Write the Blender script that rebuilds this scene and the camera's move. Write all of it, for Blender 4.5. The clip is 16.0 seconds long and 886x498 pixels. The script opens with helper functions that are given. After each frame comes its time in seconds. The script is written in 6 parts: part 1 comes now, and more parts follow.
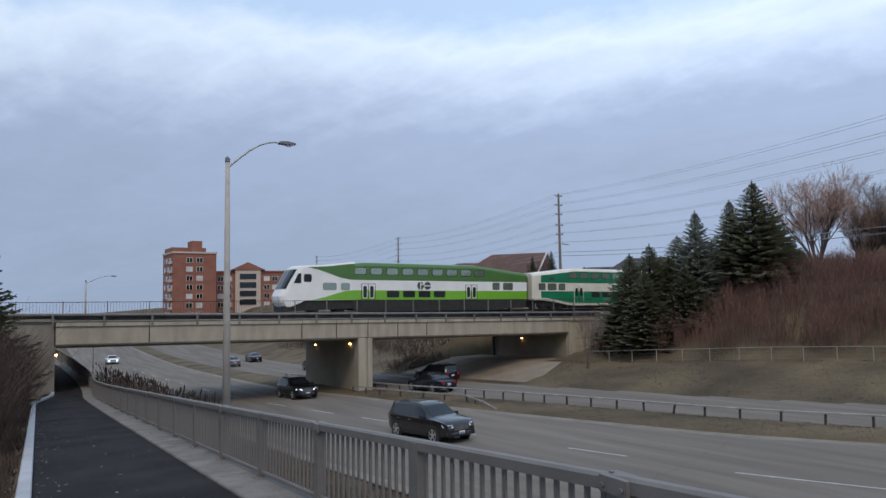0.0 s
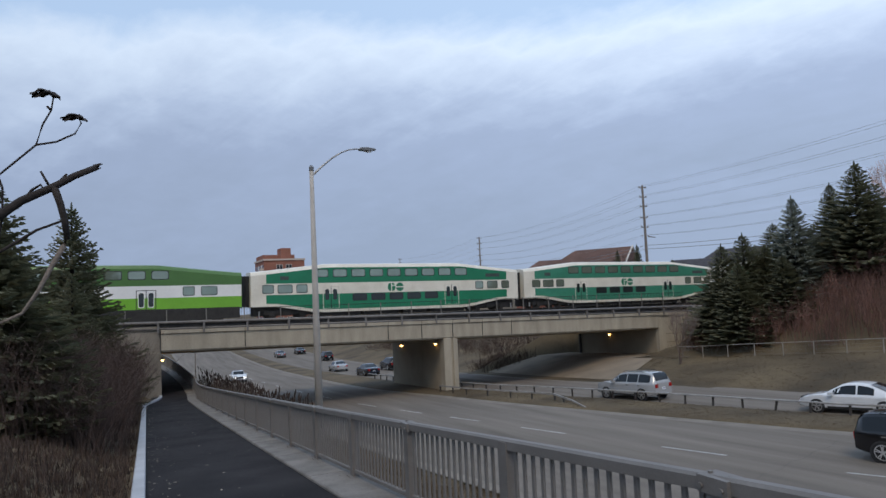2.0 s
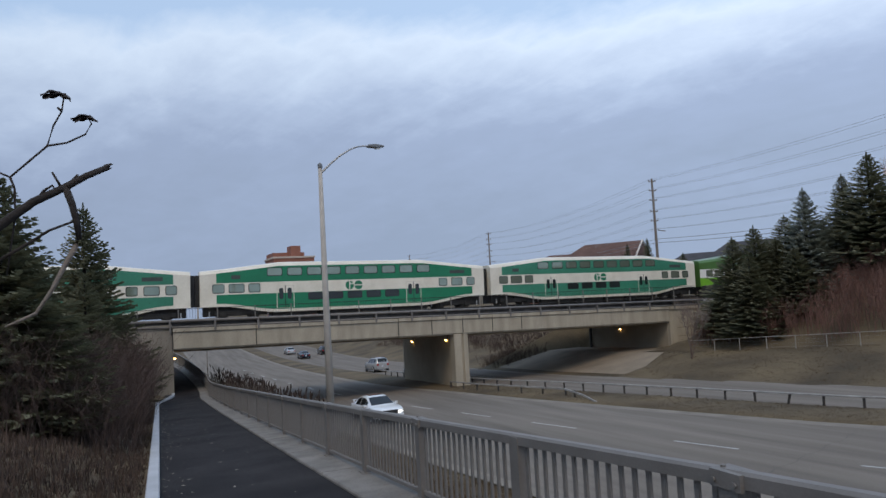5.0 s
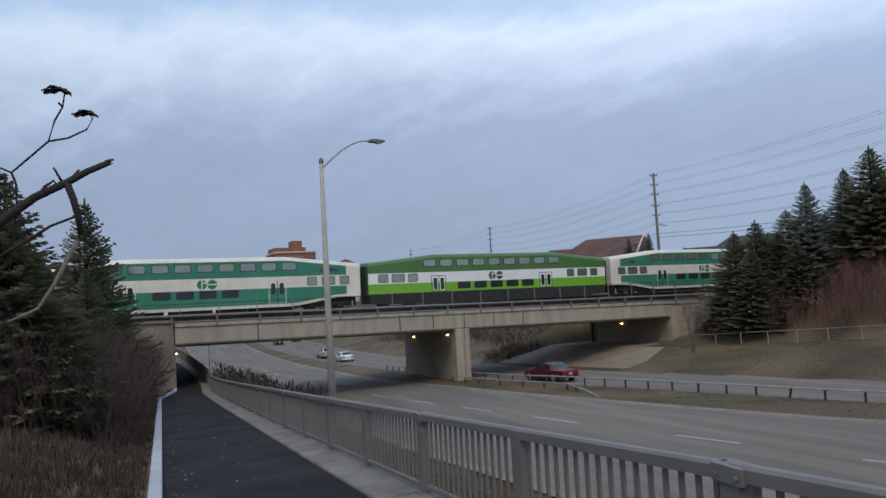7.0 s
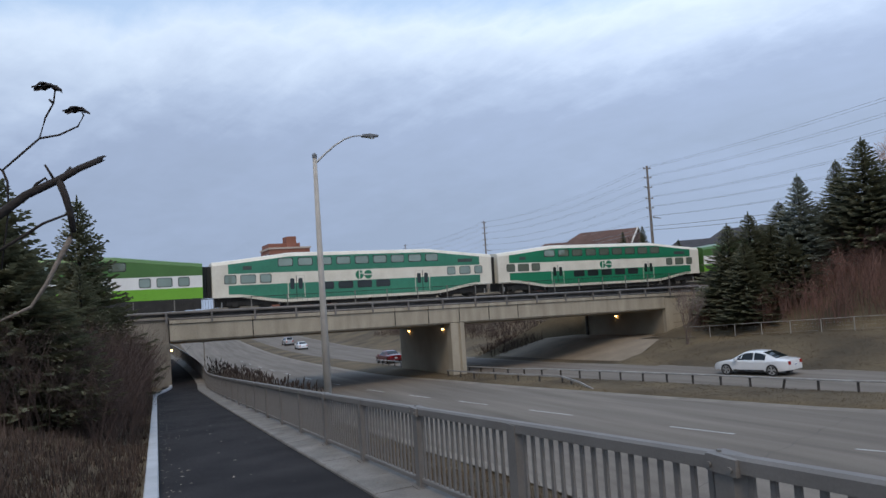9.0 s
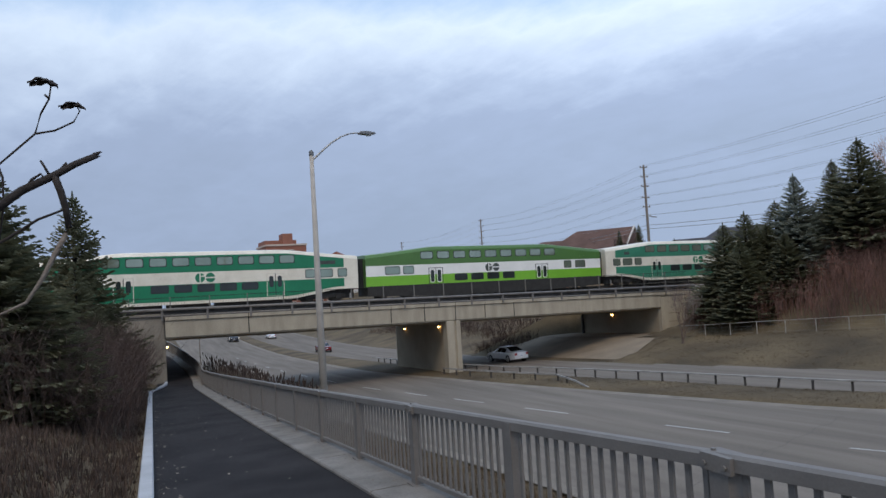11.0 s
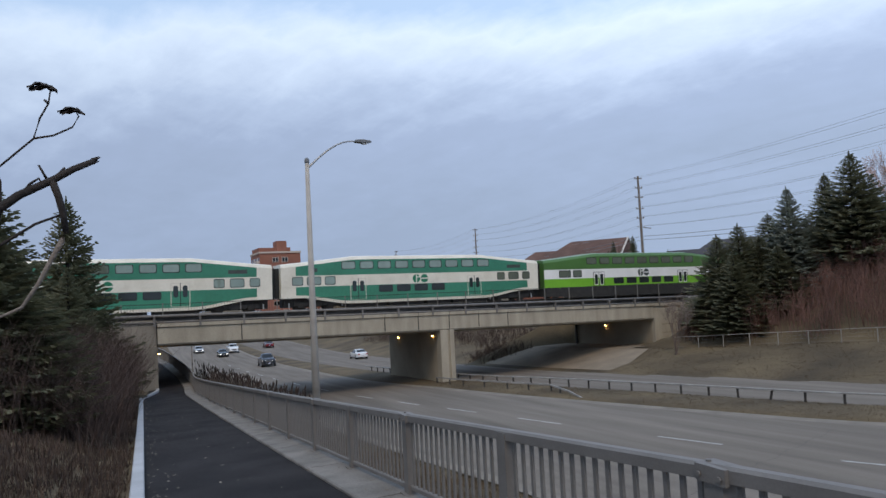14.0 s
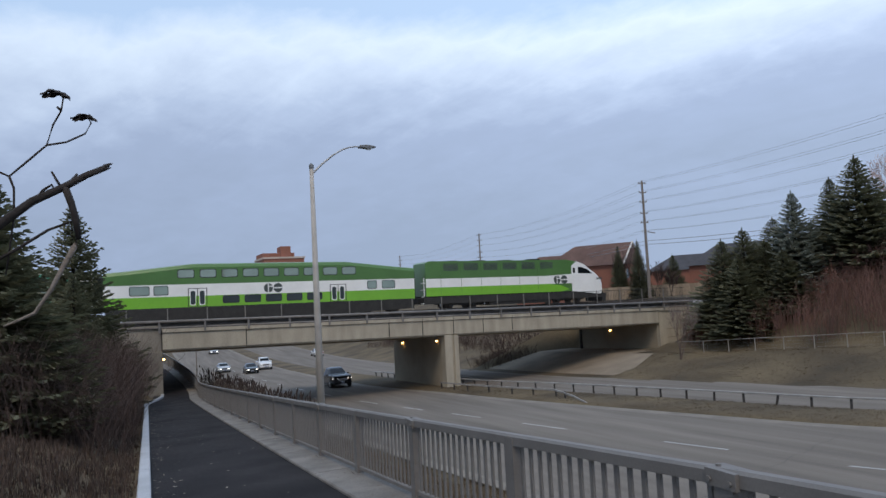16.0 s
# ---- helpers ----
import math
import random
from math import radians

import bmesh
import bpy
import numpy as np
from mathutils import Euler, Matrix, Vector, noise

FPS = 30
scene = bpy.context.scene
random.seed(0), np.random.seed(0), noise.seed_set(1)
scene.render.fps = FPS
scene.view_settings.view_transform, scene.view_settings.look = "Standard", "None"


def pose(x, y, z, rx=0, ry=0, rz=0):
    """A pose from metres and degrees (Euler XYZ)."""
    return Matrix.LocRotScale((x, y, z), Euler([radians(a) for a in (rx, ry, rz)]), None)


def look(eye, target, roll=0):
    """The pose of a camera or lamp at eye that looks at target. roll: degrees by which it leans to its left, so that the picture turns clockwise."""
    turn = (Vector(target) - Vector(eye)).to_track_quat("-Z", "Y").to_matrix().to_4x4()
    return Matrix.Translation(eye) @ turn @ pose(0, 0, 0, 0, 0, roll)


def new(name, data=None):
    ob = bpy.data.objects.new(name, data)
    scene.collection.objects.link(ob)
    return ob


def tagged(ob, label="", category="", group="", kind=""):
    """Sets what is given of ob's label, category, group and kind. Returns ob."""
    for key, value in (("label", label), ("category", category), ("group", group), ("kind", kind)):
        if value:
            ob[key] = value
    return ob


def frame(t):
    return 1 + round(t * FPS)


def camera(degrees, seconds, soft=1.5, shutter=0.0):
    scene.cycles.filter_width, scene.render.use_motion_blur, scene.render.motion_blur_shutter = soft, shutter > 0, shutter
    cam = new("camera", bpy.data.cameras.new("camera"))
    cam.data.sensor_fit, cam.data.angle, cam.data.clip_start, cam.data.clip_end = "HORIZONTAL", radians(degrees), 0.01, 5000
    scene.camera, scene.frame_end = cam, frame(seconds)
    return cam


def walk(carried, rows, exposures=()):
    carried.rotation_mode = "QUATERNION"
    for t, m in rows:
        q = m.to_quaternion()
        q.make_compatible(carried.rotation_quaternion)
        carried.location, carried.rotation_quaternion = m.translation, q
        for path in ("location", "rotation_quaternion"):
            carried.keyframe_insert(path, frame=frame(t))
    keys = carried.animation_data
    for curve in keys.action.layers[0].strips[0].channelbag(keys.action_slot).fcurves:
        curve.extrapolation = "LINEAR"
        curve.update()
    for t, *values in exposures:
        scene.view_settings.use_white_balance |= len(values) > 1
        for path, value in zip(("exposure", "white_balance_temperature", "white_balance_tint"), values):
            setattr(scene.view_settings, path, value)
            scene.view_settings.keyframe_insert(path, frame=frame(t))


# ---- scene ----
# ---- camera ----
cam = camera(67.33, 16.0)
PATH = [
    (0.0, -31.20, 3.74, 0.91, 0.000),
    (0.5, -29.46, 3.82, 1.42, 0.000),
    (1.0, -27.44, 3.91, 1.97, 0.000),
    (1.5, -25.54, 3.89, 2.49, 0.000),
    (2.0, -24.06, 3.90, 2.64, 0.000),
    (2.5, -23.36, 3.86, 2.90, 0.000),
    (3.0, -23.62, 3.75, 3.09, 0.000),
    (3.5, -23.74, 3.71, 3.00, 0.000),
    (4.0, -23.60, 3.74, 3.06, 0.000),
    (6.5, -22.94, 3.24, 3.27, 0.000),
    (7.0, -23.10, 3.16, 3.27, 0.000),
    (7.5, -23.21, 3.07, 3.44, 0.000),
    (8.0, -23.35, 2.97, 3.48, 0.000),
    (8.5, -23.41, 2.79, 3.67, 0.000),
    (9.0, -23.55, 2.65, 3.78, 0.000),
    (11.5, -24.00, 2.46, 3.38, 0.000),
    (12.0, -24.11, 2.52, 3.24, 0.000),
    (12.5, -24.16, 2.58, 3.20, 0.000),
    (13.0, -24.23, 2.75, 3.05, -0.012),
    (13.5, -24.36, 2.98, 2.81, -0.016),
    (14.0, -24.39, 3.19, 2.96, -0.020),
    (14.5, -24.46, 3.39, 3.18, -0.018),
    (15.0, -24.55, 3.51, 3.13, -0.016),
    (15.5, -24.51, 3.59, 3.10, -0.020),
    (16.0, -24.06, 3.64, 3.07, -0.055),
]
walk(cam, [(t, pose(dx, 0, 0, 90 + p, r, w)) for t, w, p, r, dx in PATH], [(0.0, -0.03), (1.0, -0.05), (2.0, -0.08), (4.0, -0.12), (7.0, -0.11), (8.0, -0.05), (9.0, 0.0), (16.0, 0.02)])

# ---- world and sun ----
world = bpy.data.worlds.new("sky")
scene.world = world
world.use_nodes = True
wn, wl = world.node_tree.nodes, world.node_tree.links
wn.clear()
w_out = wn.new("ShaderNodeOutputWorld")
w_bg = wn.new("ShaderNodeBackground")
w_sky = wn.new("ShaderNodeTexSky")
w_sky.sky_type = "NISHITA"
w_sky.sun_disc = False
w_sky.sun_elevation = radians(51)
w_sky.sun_rotation = radians(160)
w_gain = wn.new("ShaderNodeVectorMath")
w_gain.operation = "SCALE"
w_gain.inputs["Scale"].default_value = 0.13
w_tc = wn.new("ShaderNodeTexCoord")
w_sep = wn.new("ShaderNodeSeparateXYZ")
wl.new(w_tc.outputs["Generated"], w_sep.inputs[0])


def w_math(op, a, b, clamp=False):
    n = wn.new("ShaderNodeMath")
    n.operation, n.use_clamp = op, clamp
    for k, v in enumerate((a, b)):
        if isinstance(v, (int, float)):
            n.inputs[k].default_value = v
        else:
            wl.new(v, n.inputs[k])
    return n.outputs[0]


def w_noise(vec, scale, detail, rough, dist=0.0):
    n = wn.new("ShaderNodeTexNoise")
    n.inputs["Scale"].default_value, n.inputs["Detail"].default_value = scale, detail
    n.inputs["Roughness"].default_value, n.inputs["Distortion"].default_value = rough, dist
    wl.new(vec, n.inputs["Vector"])
    return n.outputs["Fac"]


def w_ramp(fac, stops):
    n = wn.new("ShaderNodeValToRGB")
    while len(n.color_ramp.elements) < len(stops):
        n.color_ramp.elements.new(0.5)
    for e, (p, c) in zip(n.color_ramp.elements, stops):
        e.position, e.color = p, (*c, 1)
    wl.new(fac, n.inputs[0])
    return n.outputs[0]


# the cloud deck: direction projected on a layer overhead
w_den = w_math("MAXIMUM", w_math("ADD", w_sep.outputs[2], 0.27), 0.03)
w_px = w_math("DIVIDE", w_sep.outputs[0], w_den)
w_py = w_math("DIVIDE", w_sep.outputs[1], w_den)
w_vec = wn.new("ShaderNodeCombineXYZ")
wl.new(w_px, w_vec.inputs[0])
wl.new(w_py, w_vec.inputs[1])
# streaks lie along one direction of the layer
w_su = w_math("ADD", w_math("MULTIPLY", w_px, 0.44), w_math("MULTIPLY", w_py, -0.90))
w_sv = w_math("ADD", w_math("MULTIPLY", w_px, 0.90), w_math("MULTIPLY", w_py, 0.44))
w_svec = wn.new("ShaderNodeCombineXYZ")
wl.new(w_math("MULTIPLY", w_su, 0.42), w_svec.inputs[0])
wl.new(w_sv, w_svec.inputs[1])
w_svec.inputs[2].default_value = 2.3
w_side = w_math("SUBTRACT", w_math("MULTIPLY", w_sep.outputs[0], 0.92), w_math("MULTIPLY", w_sep.outputs[1], 0.39))
w_big = w_noise(w_svec.outputs[0], 1.0, 2.0, 0.45, 0.2)
w_fine = w_noise(w_svec.outputs[0], 5.2, 7.0, 0.60, 0.35)
w_puff = w_noise(w_vec.outputs[0], 9.0, 6.0, 0.58, 0.2)
w_mixn = w_math("ADD", w_math("MULTIPLY", w_big, 0.40), w_math("ADD", w_math("MULTIPLY", w_fine, 0.20), w_math("MULTIPLY", w_puff, 0.12)))
# clouds thin out overhead and close up towards the horizon, further up on the east side
w_cover = w_math("ADD", w_math("SUBTRACT", w_math("ADD", w_mixn, 0.36), w_math("MULTIPLY", w_math("MULTIPLY", w_sep.outputs[2], w_sep.outputs[2]), 3.4)), w_math("MULTIPLY", w_side, 0.11))
w_deck = w_ramp(w_cover, [(0.20, (0.60, 0.80, 1.10)), (0.30, (0.82, 0.96, 1.16)), (0.37, (0.66, 0.79, 1.00)), (0.46, (0.49, 0.605, 0.82)), (0.55, (0.385, 0.482, 0.68)), (0.72, (0.335, 0.42, 0.580))])
w_even = wn.new("ShaderNodeVectorMath")
w_even.operation = "SCALE"
wl.new(w_deck, w_even.inputs[0])
wl.new(w_math("ADD", w_math("MULTIPLY", w_side, 0.20), 1.03), w_even.inputs["Scale"])
w_cloud = w_even.outputs[0]
w_fac = w_ramp(w_cover, [(0.20, (0.76, 0.76, 0.76)), (0.42, (1, 1, 1))])
w_mix = wn.new("ShaderNodeMix")
w_mix.data_type = "RGBA"
wl.new(w_sky.outputs[0], w_gain.inputs[0])
wl.new(w_fac, w_mix.inputs["Factor"])
wl.new(w_gain.outputs[0], w_mix.inputs[6])
wl.new(w_cloud, w_mix.inputs[7])
wl.new(w_mix.outputs[2], w_bg.inputs["Color"])
w_bg.inputs["Strength"].default_value = 1.0
wl.new(w_bg.outputs[0], w_out.inputs[0])

sun = new("sun", bpy.data.lights.new("sun", "SUN"))
sun.data.energy, sun.data.angle, sun.data.color = 1.38, radians(22), (1.0, 0.82, 0.62)
sun.matrix_world = look((0, 0, 0), (0.30, 0.55, -0.78))

# ---- materials ----


def mat(name, color, rough=0.7, metal=0.0, vary=0.25, scale=3.0, fine=40.0, bump=0.15, tint=None, stretch=None, emit=None, power=0.0, alpha=None, spec=0.5, each=0.0):
    """A surface with two scales of variation and fine relief, in object space."""
    m = bpy.data.materials.new(name)
    m.use_nodes = True
    n, l = m.node_tree.nodes, m.node_tree.links
    b = n["Principled BSDF"]
    b.inputs["Roughness"].default_value, b.inputs["Metallic"].default_value = rough, metal
    b.inputs["Specular IOR Level"].default_value = spec
    tc = n.new("ShaderNodeTexCoord")
    n1, n2 = n.new("ShaderNodeTexNoise"), n.new("ShaderNodeTexNoise")
    n1.inputs["Scale"].default_value, n1.inputs["Detail"].default_value = scale, 5
    n2.inputs["Scale"].default_value, n2.inputs["Detail"].default_value = fine, 3
    if stretch:
        mp = n.new("ShaderNodeMapping")
        mp.inputs["Scale"].default_value = stretch
        l.new(tc.outputs["Object"], mp.inputs["Vector"])
        l.new(mp.outputs[0], n1.inputs["Vector"])
    else:
        l.new(tc.outputs["Object"], n1.inputs["Vector"])
    l.new(tc.outputs["Object"], n2.inputs["Vector"])
    add = n.new("ShaderNodeMath")
    add.operation = "MULTIPLY_ADD"
    add.inputs[1].default_value = 0.45
    l.new(n2.outputs["Fac"], add.inputs[0])
    l.new(n1.outputs["Fac"], add.inputs[2])
    r = n.new("ShaderNodeValToRGB")
    dark = [c * (1 - vary) for c in color]
    light = [min(1, c * (1 + vary)) for c in (tint or color)]
    r.color_ramp.elements[0].position, r.color_ramp.elements[0].color = 0.5, (*dark, 1)
    r.color_ramp.elements[1].position, r.color_ramp.elements[1].color = 0.95, (*light, 1)
    l.new(add.outputs[0], r.inputs[0])
    col = r.outputs[0]
    if each:
        oi, geo = n.new("ShaderNodeObjectInfo"), n.new("ShaderNodeNewGeometry")
        h = n.new("ShaderNodeHueSaturation")
        mr = n.new("ShaderNodeMapRange")
        mr.inputs["To Min"].default_value, mr.inputs["To Max"].default_value = 1 - each, 1 + each
        sm = n.new("ShaderNodeMath")
        sm.operation = "ADD"
        l.new(oi.outputs["Random"], sm.inputs[0])
        l.new(geo.outputs["Random Per Island"], sm.inputs[1])
        fr = n.new("ShaderNodeMath")
        fr.operation = "FRACT"
        l.new(sm.outputs[0], fr.inputs[0])
        l.new(fr.outputs[0], mr.inputs["Value"])
        l.new(mr.outputs[0], h.inputs["Value"])
        l.new(col, h.inputs["Color"])
        col = h.outputs[0]
    l.new(col, b.inputs["Base Color"])
    if bump:
        bp = n.new("ShaderNodeBump")
        bp.inputs["Strength"].default_value, bp.inputs["Distance"].default_value = bump, 0.02
        l.new(n2.outputs["Fac"], bp.inputs["Height"])
        l.new(bp.outputs[0], b.inputs["Normal"])
    if emit:
        b.inputs["Emission Color"].default_value, b.inputs["Emission Strength"].default_value = (*emit, 1), power
    if alpha is not None:
        b.inputs["Alpha"].default_value = alpha
    return m


M = {
    "asphalt_road": mat("asphalt_road", (0.152, 0.132, 0.111), 0.9, vary=0.24, scale=1.1, fine=30, bump=0.2, tint=(0.165, 0.145, 0.123), spec=0.3, stretch=(1.0, 0.05, 1.0)),
    "asphalt_path": mat("asphalt_path", (0.017, 0.016, 0.018), 0.88, vary=0.3, scale=0.8, fine=60, bump=0.5, tint=(0.027, 0.025, 0.026), spec=0.15),
    "paint": mat("road_paint", (0.40, 0.40, 0.385), 0.7, vary=0.25, scale=2, fine=14),
    "concrete": mat("concrete", (0.32, 0.275, 0.205), 0.85, vary=0.16, scale=0.5, fine=12, bump=0.15),
    "concrete_pale": mat("concrete_pale", (0.355, 0.315, 0.245), 0.85, vary=0.22, scale=1.3, fine=14, bump=0.15, stretch=(1.0, 1.0, 0.22)),
    "concrete_grey": mat("abutment_grey_concrete", (0.215, 0.192, 0.158), 0.9, vary=0.28, scale=0.7, fine=14, bump=0.2, stretch=(1.0, 1.0, 0.3)),
    "concrete_curb": mat("concrete_curb", (0.175, 0.163, 0.148), 0.9, vary=0.35, scale=1.6, fine=30, bump=0.4),
    "white_curb": mat("white_curb_paint", (0.40, 0.41, 0.43), 0.6, vary=0.12, scale=1.5, fine=30, bump=0.1),
    "slope_paving": mat("slope_paving", (0.22, 0.178, 0.13), 0.9, vary=0.25, scale=0.4, fine=10, bump=0.25),
    "grass": mat("dry_grass", (0.078, 0.056, 0.029), 0.95, vary=0.42, scale=0.22, fine=9, bump=0.9, tint=(0.100, 0.074, 0.040)),
    "galv": mat("galvanised_steel", (0.34, 0.35, 0.36), 0.55, 0.55, vary=0.14, scale=3, fine=40, bump=0.05),
    "rail_steel": mat("weathered_railing_steel", (0.178, 0.166, 0.154), 0.6, 0.2, vary=0.14, scale=2, fine=50, bump=0.1),
    "guard_pipe": mat("weathered_pipe_steel", (0.165, 0.155, 0.145), 0.65, 0.2, vary=0.2, scale=2, fine=20, bump=0.1),
    # dark tone: painted shade behind the guard pipes, and the road's tar seam
    "channel": mat("gap_shade_and_tar_dark", (0.075, 0.068, 0.062), 0.8, 0.1, vary=0.35, scale=1.2, fine=15, bump=0.1),
    "dark_steel": mat("dark_steel", (0.05, 0.05, 0.052), 0.6, 0.3, vary=0.3, scale=3, fine=40),
    "rust_steel": mat("rail_head", (0.065, 0.055, 0.048), 0.6, 0.5, vary=0.3),
    "pole_paint": mat("lamp_pole_concrete", (0.38, 0.355, 0.32), 0.75, vary=0.12, scale=2, fine=60, bump=0.15),
    "lamp_head": mat("lamp_head_grey", (0.16, 0.165, 0.17), 0.5, 0.3, vary=0.1),
    "wood_pole": mat("weathered_pole_wood", (0.19, 0.165, 0.145), 0.9, vary=0.2, scale=2, fine=20),
    "ballast": mat("ballast", (0.17, 0.155, 0.14), 0.95, vary=0.4, scale=6, fine=25, bump=1.0),
    "brick": mat("red_brick_wall", (0.25, 0.105, 0.072), 0.9, vary=0.15, scale=0.3, fine=6),
    "brick_trim": mat("pale_brick_trim", (0.50, 0.42, 0.36), 0.9, vary=0.1),
    "roof_brown": mat("brown_shingles", (0.115, 0.068, 0.055), 0.95, vary=0.25, scale=0.6, fine=5, bump=0.4),
    "roof_dark": mat("dark_shingles", (0.055, 0.055, 0.062), 0.95, vary=0.25, scale=0.6, fine=5, bump=0.4),
    "siding": mat("pale_siding", (0.55, 0.52, 0.48), 0.8, vary=0.08),
    "win_dark": mat("dark_window_glass", (0.012, 0.014, 0.016), 0.08, 0.0, vary=0.2, scale=0.6, bump=0, spec=0.6),
    "win_pale": mat("curtained_window", (0.55, 0.56, 0.55), 0.25, vary=0.25, scale=0.5, bump=0),
    "train_win": mat("tinted_train_glass", (0.30, 0.355, 0.285), 0.05, 0.6, vary=0.18, scale=0.35, bump=0, spec=1.0),
    "train_win_dark": mat("dark_train_glass", (0.025, 0.032, 0.032), 0.08, 0.0, vary=0.3, scale=0.35, bump=0, spec=0.5),
    "gasket": mat("window_rubber", (0.015, 0.016, 0.016), 0.6, bump=0),
    "t_cream": mat("train_cream_paint", (0.66, 0.62, 0.52), 0.35, vary=0.07, scale=0.8, fine=6, bump=0.02, tint=(0.70, 0.67, 0.58)),
    "t_green": mat("train_dark_green_paint", (0.012, 0.175, 0.085), 0.3, vary=0.14, scale=0.5, fine=5, bump=0.02),
    "t_green_faded": mat("train_faded_green_paint", (0.040, 0.200, 0.125), 0.35, vary=0.16, scale=0.5, fine=5, bump=0.02),
    "t_olive": mat("train_olive_green_paint", (0.072, 0.165, 0.044), 0.3, vary=0.10, scale=0.5, fine=5, bump=0.02),
    "t_lime": mat("train_lime_paint", (0.165, 0.40, 0.035), 0.3, vary=0.10, scale=0.5, fine=5, bump=0.02),
    "t_white": mat("train_white_paint", (0.74, 0.74, 0.72), 0.35, vary=0.06, scale=0.6, fine=5, bump=0.02),
    "t_under": mat("train_underframe", (0.022, 0.021, 0.020), 0.8, vary=0.4, scale=2, fine=15),
    "t_door": mat("train_door_paint", (0.60, 0.57, 0.48), 0.4, vary=0.1),
    "logo_grey": mat("logo_dark_grey", (0.05, 0.06, 0.055), 0.5, bump=0),
    "logo_green": mat("logo_green", (0.012, 0.16, 0.08), 0.4, bump=0),
    "needles": mat("spruce_needles", (0.140, 0.145, 0.095), 0.85, vary=0.35, scale=0.7, fine=12, bump=0, tint=(0.165, 0.165, 0.110), each=0.4, spec=0.1),
    "needles_blue": mat("blue_spruce_needles", (0.235, 0.255, 0.215), 0.85, vary=0.35, scale=0.7, fine=12, bump=0, each=0.22, spec=0.1),
    "bark": mat("dark_bark", (0.025, 0.020, 0.018), 0.95, vary=0.3, scale=3, fine=30, bump=0.6),
    "bark_pale": mat("weathered_bark", (0.20, 0.17, 0.145), 0.95, vary=0.3, scale=5, fine=60, bump=0.6),
    "twig_brown": mat("brown_twigs", (0.062, 0.041, 0.034), 0.95, vary=0.3, scale=0.5, fine=10, bump=0, each=0.4),
    "twig_red": mat("reddish_thicket_twigs", (0.165, 0.088, 0.068), 0.95, vary=0.3, scale=0.4, fine=10, bump=0, each=0.4),
    "willow_twig": mat("willow_twigs", (0.42, 0.28, 0.22), 0.95, vary=0.25, scale=0.5, fine=10, bump=0, each=0.3),
    "twig_grey": mat("grey_twigs", (0.22, 0.175, 0.15), 0.95, vary=0.25, scale=0.5, fine=10, bump=0, each=0.3),
    "bark_limb": mat("grey_brown_limb_bark", (0.115, 0.085, 0.072), 0.95, vary=0.3, scale=3, fine=30, bump=0.4),
    "straw": mat("dead_grass_blades", (0.094, 0.068, 0.040), 0.95, vary=0.25, scale=0.3, fine=6, bump=0, each=0.22),
    "bank_straw": mat("bank_grass_blades", (0.060, 0.040, 0.030), 0.95, vary=0.35, scale=0.5, fine=10, bump=0, each=0.6),
    "litter": mat("dead_leaf_litter", (0.20, 0.17, 0.14), 0.9, vary=0.3, bump=0, each=0.4),
    "joint": mat("joint_sealant", (0.03, 0.028, 0.026), 0.9, bump=0),
    "fence_pale": mat("pale_fence_paint", (0.28, 0.26, 0.235), 0.6, vary=0.15, bump=0.05),
    "cedar": mat("weathered_cedar_boards", (0.26, 0.20, 0.14), 0.9, vary=0.2, scale=2, each=0.25),
    "reed": mat("reed_stems", (0.085, 0.068, 0.055), 0.95, vary=0.3, bump=0, each=0.4),
    "reed_head": mat("reed_heads", (0.040, 0.026, 0.020), 0.95, vary=0.3, bump=0, each=0.4),
    "tyre": mat("tyre_rubber", (0.018, 0.018, 0.019), 0.85, bump=0.1),
    "rim": mat("alloy_rim", (0.66, 0.67, 0.68), 0.35, 0.8, bump=0),
    "car_glass": mat("car_glass", (0.008, 0.011, 0.014), 0.06, bump=0, vary=0.1, spec=0.4),
    "black_trim": mat("black_plastic_trim", (0.02, 0.02, 0.021), 0.6, bump=0),
    "chrome": mat("chrome", (0.6, 0.6, 0.61), 0.18, 1.0, bump=0, vary=0.05),
    "plate": mat("plate_white", (0.7, 0.72, 0.75), 0.5, bump=0, vary=0.05),
    "plate_ink": mat("plate_ink", (0.06, 0.08, 0.2), 0.6, bump=0),
    "headlight": mat("headlight_on", (0.8, 0.8, 0.78), 0.2, bump=0, emit=(1, 0.95, 0.85), power=2.2),
    "headlight_off": mat("headlight_glass", (0.55, 0.57, 0.58), 0.12, bump=0, vary=0.1),
    "taillight": mat("taillight_red", (0.30, 0.012, 0.012), 0.25, bump=0),
    "lamp_glow": mat("underpass_lamp_glow", (0.9, 0.6, 0.3), 0.4, bump=0, emit=(1.0, 0.55, 0.18), power=14.0),
    "wire": mat("wire_aluminium", (0.26, 0.27, 0.29), 0.7, 0.0, bump=0),
    "sign_back": mat("sign_back_grey", (0.20, 0.21, 0.21), 0.7, 0.2, bump=0),
    "insulator": mat("insulator_grey", (0.18, 0.16, 0.15), 0.5, bump=0),
}
for key in ("car_dark", "car_black", "car_silver", "car_white", "car_red", "car_grey", "car_blue"):
    col = {"car_dark": (0.016, 0.014, 0.015), "car_black": (0.004, 0.004, 0.006), "car_silver": (0.36, 0.37, 0.38), "car_white": (0.72, 0.73, 0.74),
           "car_red": (0.11, 0.008, 0.012), "car_grey": (0.12, 0.125, 0.13), "car_blue": (0.010, 0.013, 0.024)}[key]
    M[key] = mat(key + "_paint", col, 0.22, 0.15, vary=0.05, bump=0)
    M[key].node_tree.nodes["Principled BSDF"].inputs["Coat Weight"].default_value = 0.6
